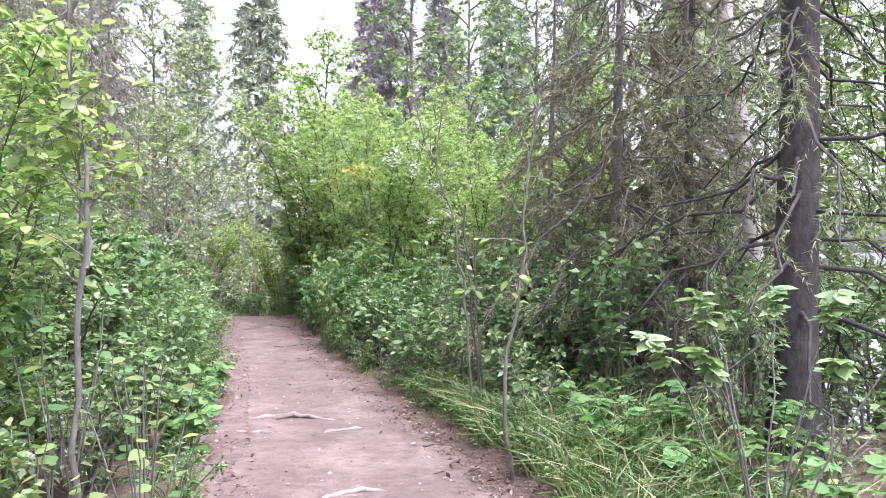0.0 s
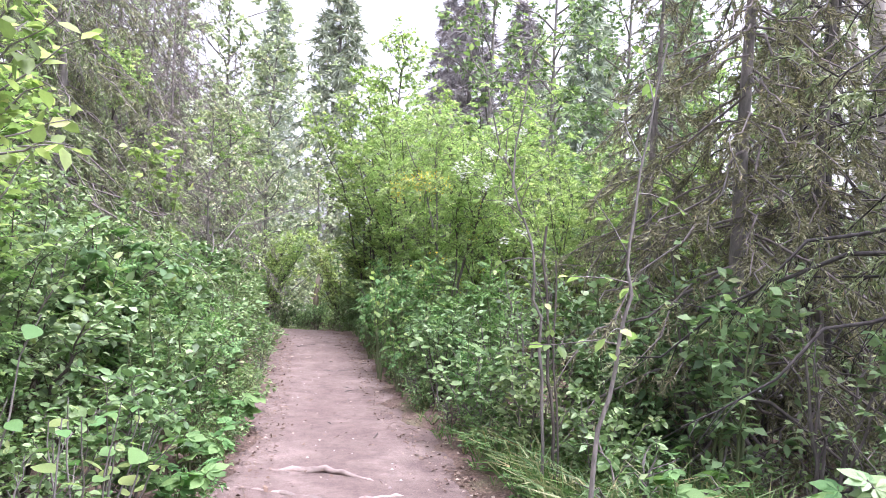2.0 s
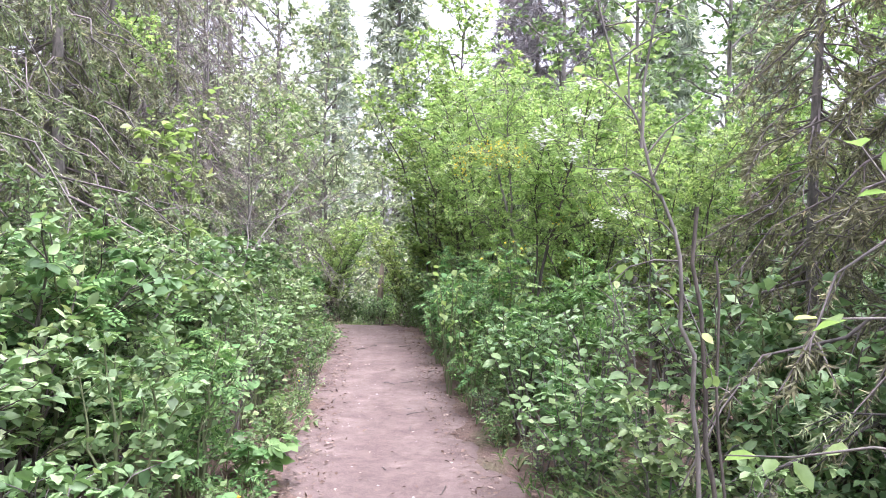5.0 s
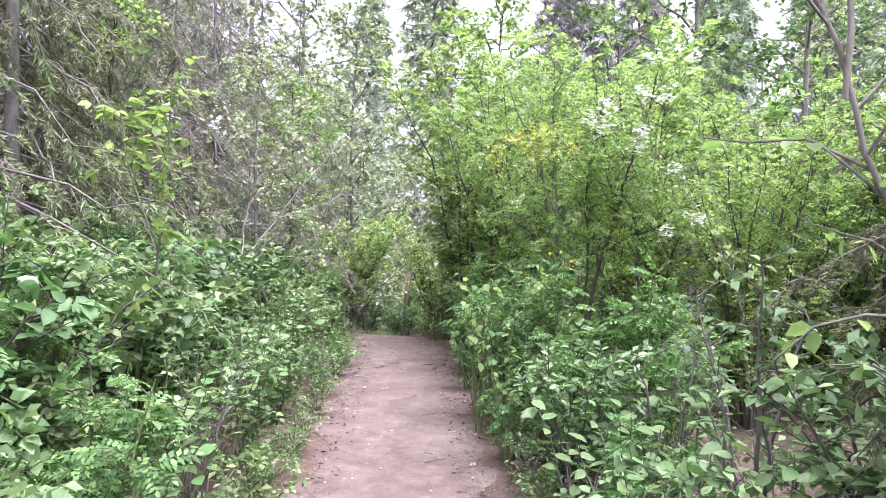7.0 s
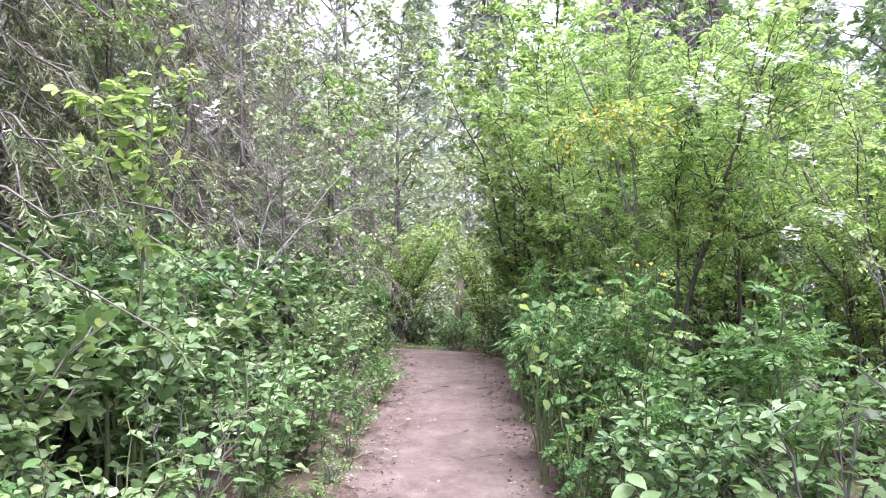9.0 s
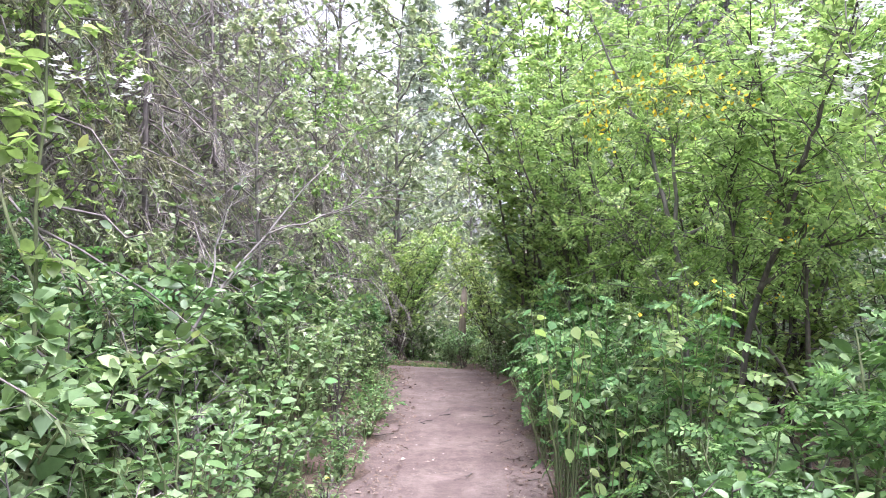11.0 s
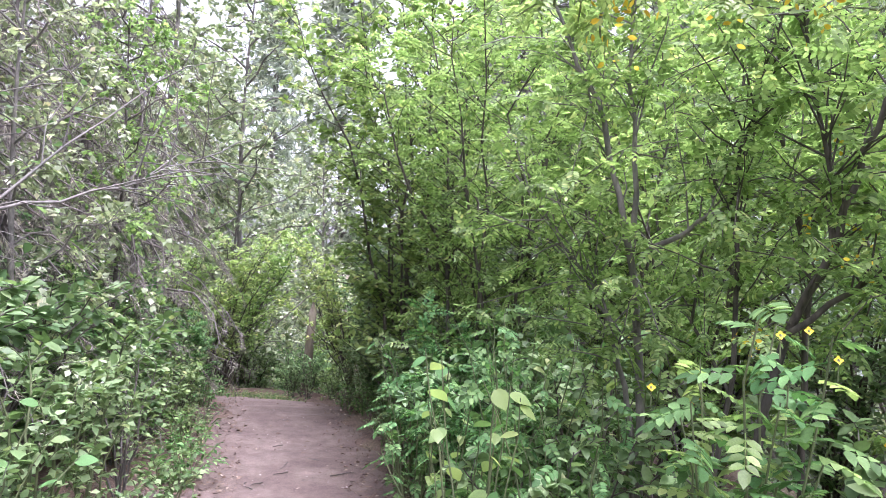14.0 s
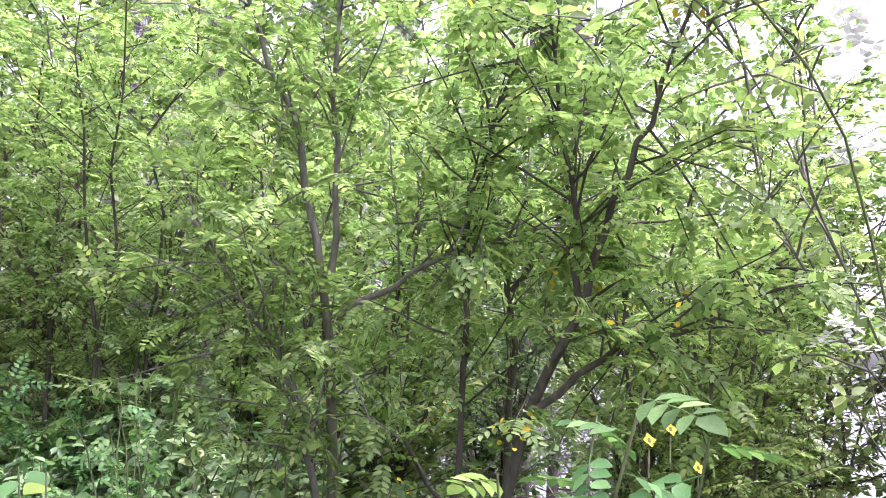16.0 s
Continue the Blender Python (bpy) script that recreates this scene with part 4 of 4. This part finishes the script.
for x, y, h in ((-2.75, 7.3, 1.0), (-2.95, 8.1, 1.05), (-3.35, 9.2, 0.95), (-3.55, 9.9, 1.0), (-3.1, 8.7, 0.8), (-3.95, 10.6, 0.9), (-2.5, 6.6, 0.9), (-3.75, 10.2, 1.2), (-3.4, 8.4, 1.3)):
    leafy_plant("dogwood", "low dogwood with large smooth oval leaves", x, y, h, 0.44, 7, 46, 0.084, [OVAL, OVAL, BROAD], BARK_GREEN, "shrub", 0.3, "dogwoods by the path")
leafy_plant("broad_leaved_herb", "low herb with very broad soft green leaves", 0.28, 6.75, 0.35, 0.16, 3, 9, 0.20, [BROAD], BARK_GREEN, top=0.4)
leafy_plant("broad_leaved_herb", "low herb with very broad soft green leaves", 1.66, 3.2, 0.32, 0.15, 3, 8, 0.14, [BROAD], BARK_GREEN, top=0.5)
for x, y, h in ((-1.2, 2.95, 1.1), (-1.45, 3.5, 1.0), (-1.35, 2.5, 0.9), (-1.75, 4.2, 0.9), (-1.6, 3.0, 1.4)):
    leafy_plant("young_aspen", "young shoot with pale rounded leaves at the path edge", x, y, h, 0.3, 5, 28, 0.076, [BROAD, OVAL_LIGHT], BARK_GREY, "shrub", 0.25, "pale-leaved shoots")
leafy_plant("maple_sapling", "maple sapling with spreading bright green lobed leaves", 1.32, 2.95, 1.50, 0.62, 8, 64, 0.092, [LOBED], BARK_GREY, "tree", 0.8)
for x, y, h in ((1.0, 4.1, 0.5), (1.35, 3.75, 0.42), (1.7, 3.6, 0.5), (0.95, 4.9, 0.45), (1.5, 4.5, 0.55), (2.1, 4.6, 0.5), (0.75, 5.5, 0.5), (1.9, 3.2, 0.45), (0.55, 5.9, 0.4), (-2.3, 6.9, 0.4), (-1.75, 4.9, 0.35), (-2.0, 5.6, 0.4)):
    leafy_plant("herb", "fresh green herb with lobed leaves", x, y, h, 0.28, 5, 20, 0.13, [LOBED_GREEN], BARK_GREEN, "plant", 0.3, "fresh herbs")


# ---- the floor of the wood ----
def scatter(n, y0, y1, side, near, far):
    y = rng.uniform(y0, y1, n)
    off = near + (far - near) * rng.uniform(0, 1, n) ** 1.6
    x = edge_l(y) - off if side < 0 else edge_r(y) + off
    return x, y


gr = Geo()
for n, y0, y1, side, near, far, ln in ((1300, 2.4, 6.6, 1, 0.22, 1.3, 0.46), (450, 2, 17, -1, 0.10, 0.6, 0.15), (350, 6, 17, 1, 0.12, 0.5, 0.15), (500, 16.6, 17.6, -1, -1.2, 0.6, 0.2)):
    x, y = scatter(n, y0, y1, side, near, far)
    x, y = x + 0.04 * np.sin(37 * y), y + 0.04 * np.sin(41 * x)
    p = np.stack((x, y, height(x, y) - 0.01), 1)
    for b in range(3):
        d = unit(rng.normal(0, 0.45, (n, 3)) * (1, 1, 0) + (0, 0, 1))
        length = ln * rng.uniform(0.5, 1.2, n)
        s_ = unit(np.cross(d, rng.normal(0, 1, (n, 3))))
        mid = p + d * length[:, None] * 0.6
        bend = unit(d * (1, 1, 0) + 1e-6)
        tip = mid + unit(d + bend * 0.9 - (0, 0, 0.5)) * length[:, None] * 0.5
        v = np.stack((p - s_ * 0.003, p + s_ * 0.003, mid + s_ * 0.0055, mid - s_ * 0.0055), 1)
        gr.add(v, np.arange(n)[:, None] * 4 + [0, 1, 2, 3])
        v = np.stack((mid - s_ * 0.0055, mid + s_ * 0.0055, tip), 1)
        gr.add(v, np.arange(n)[:, None] * 3 + [0, 1, 2, -1])
tagged(new("grass", gr.mesh("grass", GRASS)), "tufts of thin green grass along the path edges", "grass", kind="stuff")

gc = Geo()
n = 48000
x, y = rng.uniform(-13, 7.5, n), rng.uniform(-7, 26, n)
patchy = np.sin(1.1 * x + 0.4 * y) + np.sin(0.8 * y - 0.5 * x) + rng.normal(0, 0.7, n)
keep = ((x < edge_l(y) - 0.25) | (x > edge_r(y) + 0.25)) & (patchy > -0.6)
x, y = x[keep], y[keep]
p = np.stack((x, y, height(x, y) + rng.uniform(0.01, 0.20, len(x))), 1)
gc.leaves(p, rng.normal(0, 1, (len(x), 3)) * (1, 1, 0.2), unit(rng.normal(0, 0.35, (len(x), 3)) + (0, 0, 1)), rng.uniform(0.05, 0.11, len(x)), 0.6, 0.1, 0.12, True)
tagged(new("ground_cover", gc.mesh("ground_cover", LEAF_DEEP)), "low leafy ground cover under the trees", "ground cover", kind="stuff")

lt = Geo()
for n, y0, y1, side, near, far in ((2600, 2.5, 17, 1, -0.15, 0.6), (2200, 1.5, 17, -1, -0.15, 0.5), (700, 3, 17, 1, -1.3, 0.0), (3000, 2.2, 6.5, 1, -0.12, 1.1), (2500, 2.5, 17, 1, -0.28, 0.2), (2200, 2.5, 17, -1, -0.28, 0.2)):
    x, y = scatter(n, y0, y1, side, near, far)
    p = np.stack((x, y, np.maximum(height(x, y), 0.15 * np.clip(y / 4, 0, 1) + 0.012) + rng.uniform(0.004, 0.022, n)), 1)
    d = rng.normal(0, 1, (n, 3)) * (1, 1, 0.18)
    lt.leaves(p, d, unit(rng.normal(0, 0.3, (n, 3)) + (0, 0, 1)), (0.012 + 0.04 * rng.uniform(0, 1, n) ** 2), rng.uniform(0.2, 0.7, n), 0.15, 0.05, True)
tagged(new("leaf_litter", lt.mesh("leaf_litter", LITTER)), "brown dead leaves and bark scraps along the path", "leaf litter", kind="stuff")

pb = Geo()
n = 900
y = rng.uniform(2.8, 16.5, n)
f = rng.uniform(0.02, 0.98, n)
x = edge_l(y) * (1 - f) + edge_r(y) * f
r = 0.004 + 0.011 * rng.uniform(0, 1, n) ** 4
oct_v = np.array(((1, 0, 0), (0, 1, 0), (-1, 0, 0), (0, -1, 0), (0, 0, 0.8), (0, 0, -0.8)))
v = np.stack((x, y, 0.15 * np.clip(y / 4, 0, 1) + 0.014), 1)[:, None] + r[:, None, None] * oct_v * rng.uniform(0.6, 1.3, (n, 6, 1))
pb.add(v, np.concatenate([np.arange(n)[:, None] * 6 + t_ for t_ in ((0, 1, 4, 4), (1, 2, 4, 4), (2, 3, 4, 4), (3, 0, 4, 4))])[:, :3])
tagged(new("gravel", pb.mesh("gravel", PEBBLE)), "scattered grit and small stones on the path", "gravel", kind="stuff")


def root(pts, thick, label):
    """A worn root that rises out of the trodden earth and sinks again."""
    pts = np.array([(a, b, 0.15 * min(max(b / 4, 0), 1) + c) for a, b, c in pts])
    fine = along(pts, np.linspace(0, 1, 14))[0] + rng.normal(0, 0.007, (14, 3)) - (0, 0, 0.006)
    g = Geo()
    g.tube(fine, 0.8 * thick * np.interp(np.linspace(0, 1, 14), (0, 0.3, 0.7, 1), (0.5, 1, 0.9, 0.25)) * rng.uniform(0.8, 1.2, 14), 8, 0.14)
    tagged(new("tree_root", g.mesh("tree_root", ROOT_WOOD, True)), label, "root", "roots across the path")


root([(-1.72, 6.05, 0.0), (-1.4, 6.10, 0.02), (-1.16, 6.10, 0.03), (-0.85, 6.0, -0.005)], 0.032, "thick bleached tree root across the trodden path")
root([(-1.85, 5.6, 0.0), (-1.55, 5.62, 0.015), (-1.25, 5.55, 0.02), (-1.0, 5.52, -0.005)], 0.026, "knotty grey tree root across the trodden path")
root([(-1.6, 5.8, 0.0), (-1.4, 5.78, 0.015), (-1.1, 5.86, -0.005)], 0.016, "thin grey tree root on the path")
root([(-0.98, 5.50, 0.0), (-0.85, 5.62, 0.02), (-0.66, 5.72, 0.015), (-0.5, 5.72, -0.005)], 0.024, "short worn tree root on the path")
root([(-0.75, 4.05, 0.0), (-0.62, 4.16, 0.02), (-0.45, 4.24, 0.025), (-0.25, 4.26, -0.005)], 0.022, "pale worn tree root on the path")
root([(-1.0, 5.05, 0.0), (-0.98, 5.15, 0.01), (-0.82, 5.1, 0.0)], 0.010, "thin root fragment on the path")


def twig(x, y, turn, length, mat, label):
    g = Geo()
    g.tube(curve_pts((0, 0, 0.004), (length, 0, 0.004), (0, 0.04 * length, 0.003), 6, 0.002), np.linspace(0.005, 0.002, 6), 5)
    ob = tagged(new("twig", g.mesh("twig", mat)), label, "twig", "fallen twigs")
    ob.matrix_basis = pose(x, y, 0.15 * min(max(y / 4, 0), 1) + 0.016, 0, 0, turn)


for k in range(26):
    y_ = rng.uniform(3.2, 15.5)
    f_ = rng.uniform(0.03, 0.97)
    twig(edge_l(y_) * (1 - f_) + edge_r(y_) * f_, y_, rng.uniform(0, 360), rng.uniform(0.05, 0.22), (BARK_DEAD, BARK_DARK)[k % 2], ("pale dry twig lying on the path", "dark dry twig lying on the path")[k % 2])


def dandelion(x, y):
    base = thing("dandelion", "yellow dandelion flower by the path edge", "flower", "dandelions")
    base.location = (x, y, ground_z(x, y))
    g = Geo()
    a = rng.uniform(0, 2 * np.pi, 40)
    h = rng.uniform(0.1, 0.9, 40)
    g.leaves(np.zeros((40, 3)) + (0, 0, 0.14), np.stack((np.cos(a), np.sin(a), h), 1), np.tile((0, 0, 1.0), (40, 1)), 0.022, 0.35, 0.05, 0.0, True)
    part("flower_head", g, YELLOW, base, "bright yellow flower head")
    st = Geo()
    st.tube([(0, 0, 0), (0.005, 0, 0.08), (0, 0, 0.14)], (0.002, 0.002, 0.002), 4)
    part("stem", st, BARK_GREEN, base)
    for k in range(6):
        ob = new("leaf", OVAL)
        ob.parent = base
        ob.matrix_basis = pose(0, 0, 0.01, 0, -15, 60 * k) @ Matrix.Diagonal((0.11, 0.06, 0.11, 1))


for x, y in ((-2.08, 6.05), (-2.1, 6.35), (-3.05, 9.5), (-3.3, 10.35)):
    dandelion(x, y)


def stump(x, y, tall):
    base = thing("tree_stump", "broken pale dead tree stump beside the path", "tree stump")
    base.location = (x, y, ground_z(x, y))
    g = Geo()
    g.tube([(0, 0, -0.1), (0, 0, 0.2), (0.02, 0, tall * 0.6), (0.04, 0.02, tall), (0.04, 0.02, tall + 0.14)], (0.10, 0.065, 0.06, 0.055, 0.015), 10, 0.16)
    part("trunk", g, STUMP, base)


stump(-4.64, 17.75, 1.2)


def white_blossom(centres, label):
    """Clusters of white five-petalled blossom on thin stalks."""
    base = thing("blossom_spray", label, "blossom")
    base.location = centres[0]
    for c in centres:
        g = Geo()
        q = np.array(c) - centres[0] + rng.normal(0, 0.034, (20, 3)) - (0, 0.4, 0)
        for k in range(5):
            a = 2 * np.pi * k / 5
            d = np.tile((math.cos(a), math.sin(a), 0.2), (20, 1)) + rng.normal(0, 0.3, (20, 3))
            g.leaves(q, d, np.tile((0.0, 0.0, 1.0), (20, 1)), 0.027, 0.65, 0.05, 0.0, True)
        part("blossom", g, WHITE, base)


white_blossom([np.array(c) for c in ((-0.69, 9.47, 2.72), (-0.61, 9.50, 2.64), (-0.36, 9.58, 2.62), (-0.58, 9.51, 2.80), (-0.32, 9.59, 2.90), (-0.39, 9.57, 2.52), (-0.18, 9.64, 2.90), (-0.27, 9.75, 3.2), (0.0, 9.8, 3.2), (-0.1, 9.8, 2.4), (-0.15, 9.8, 1.95), (0.05, 9.8, 2.05))], "white blossom clusters on a thin shrub")
white_blossom([np.array(c) for c in ((-3.7, 8.9, 2.7), (-3.3, 8.9, 2.6))], "white blossom clusters hanging by the spruces")

# ---- last fillers: undergrowth under the tall shrubs  ----
for x, y, s, k in ((-1.85, 12.1, 0.85, 0), (-1.4, 12.5, 0.95, 2), (-2.2, 13.2, 0.9, 0), (-1.1, 11.9, 0.85, 4), (-2.0, 12.7, 0.95, 3)):
    hedge.plant(x, y, s, k)
for x, y, s, k in ((2.7, 12.6, 0.7, 1), (3.3, 13.2, 0.9, 1)):
    tall_shrub.plant(x, y, s, k)
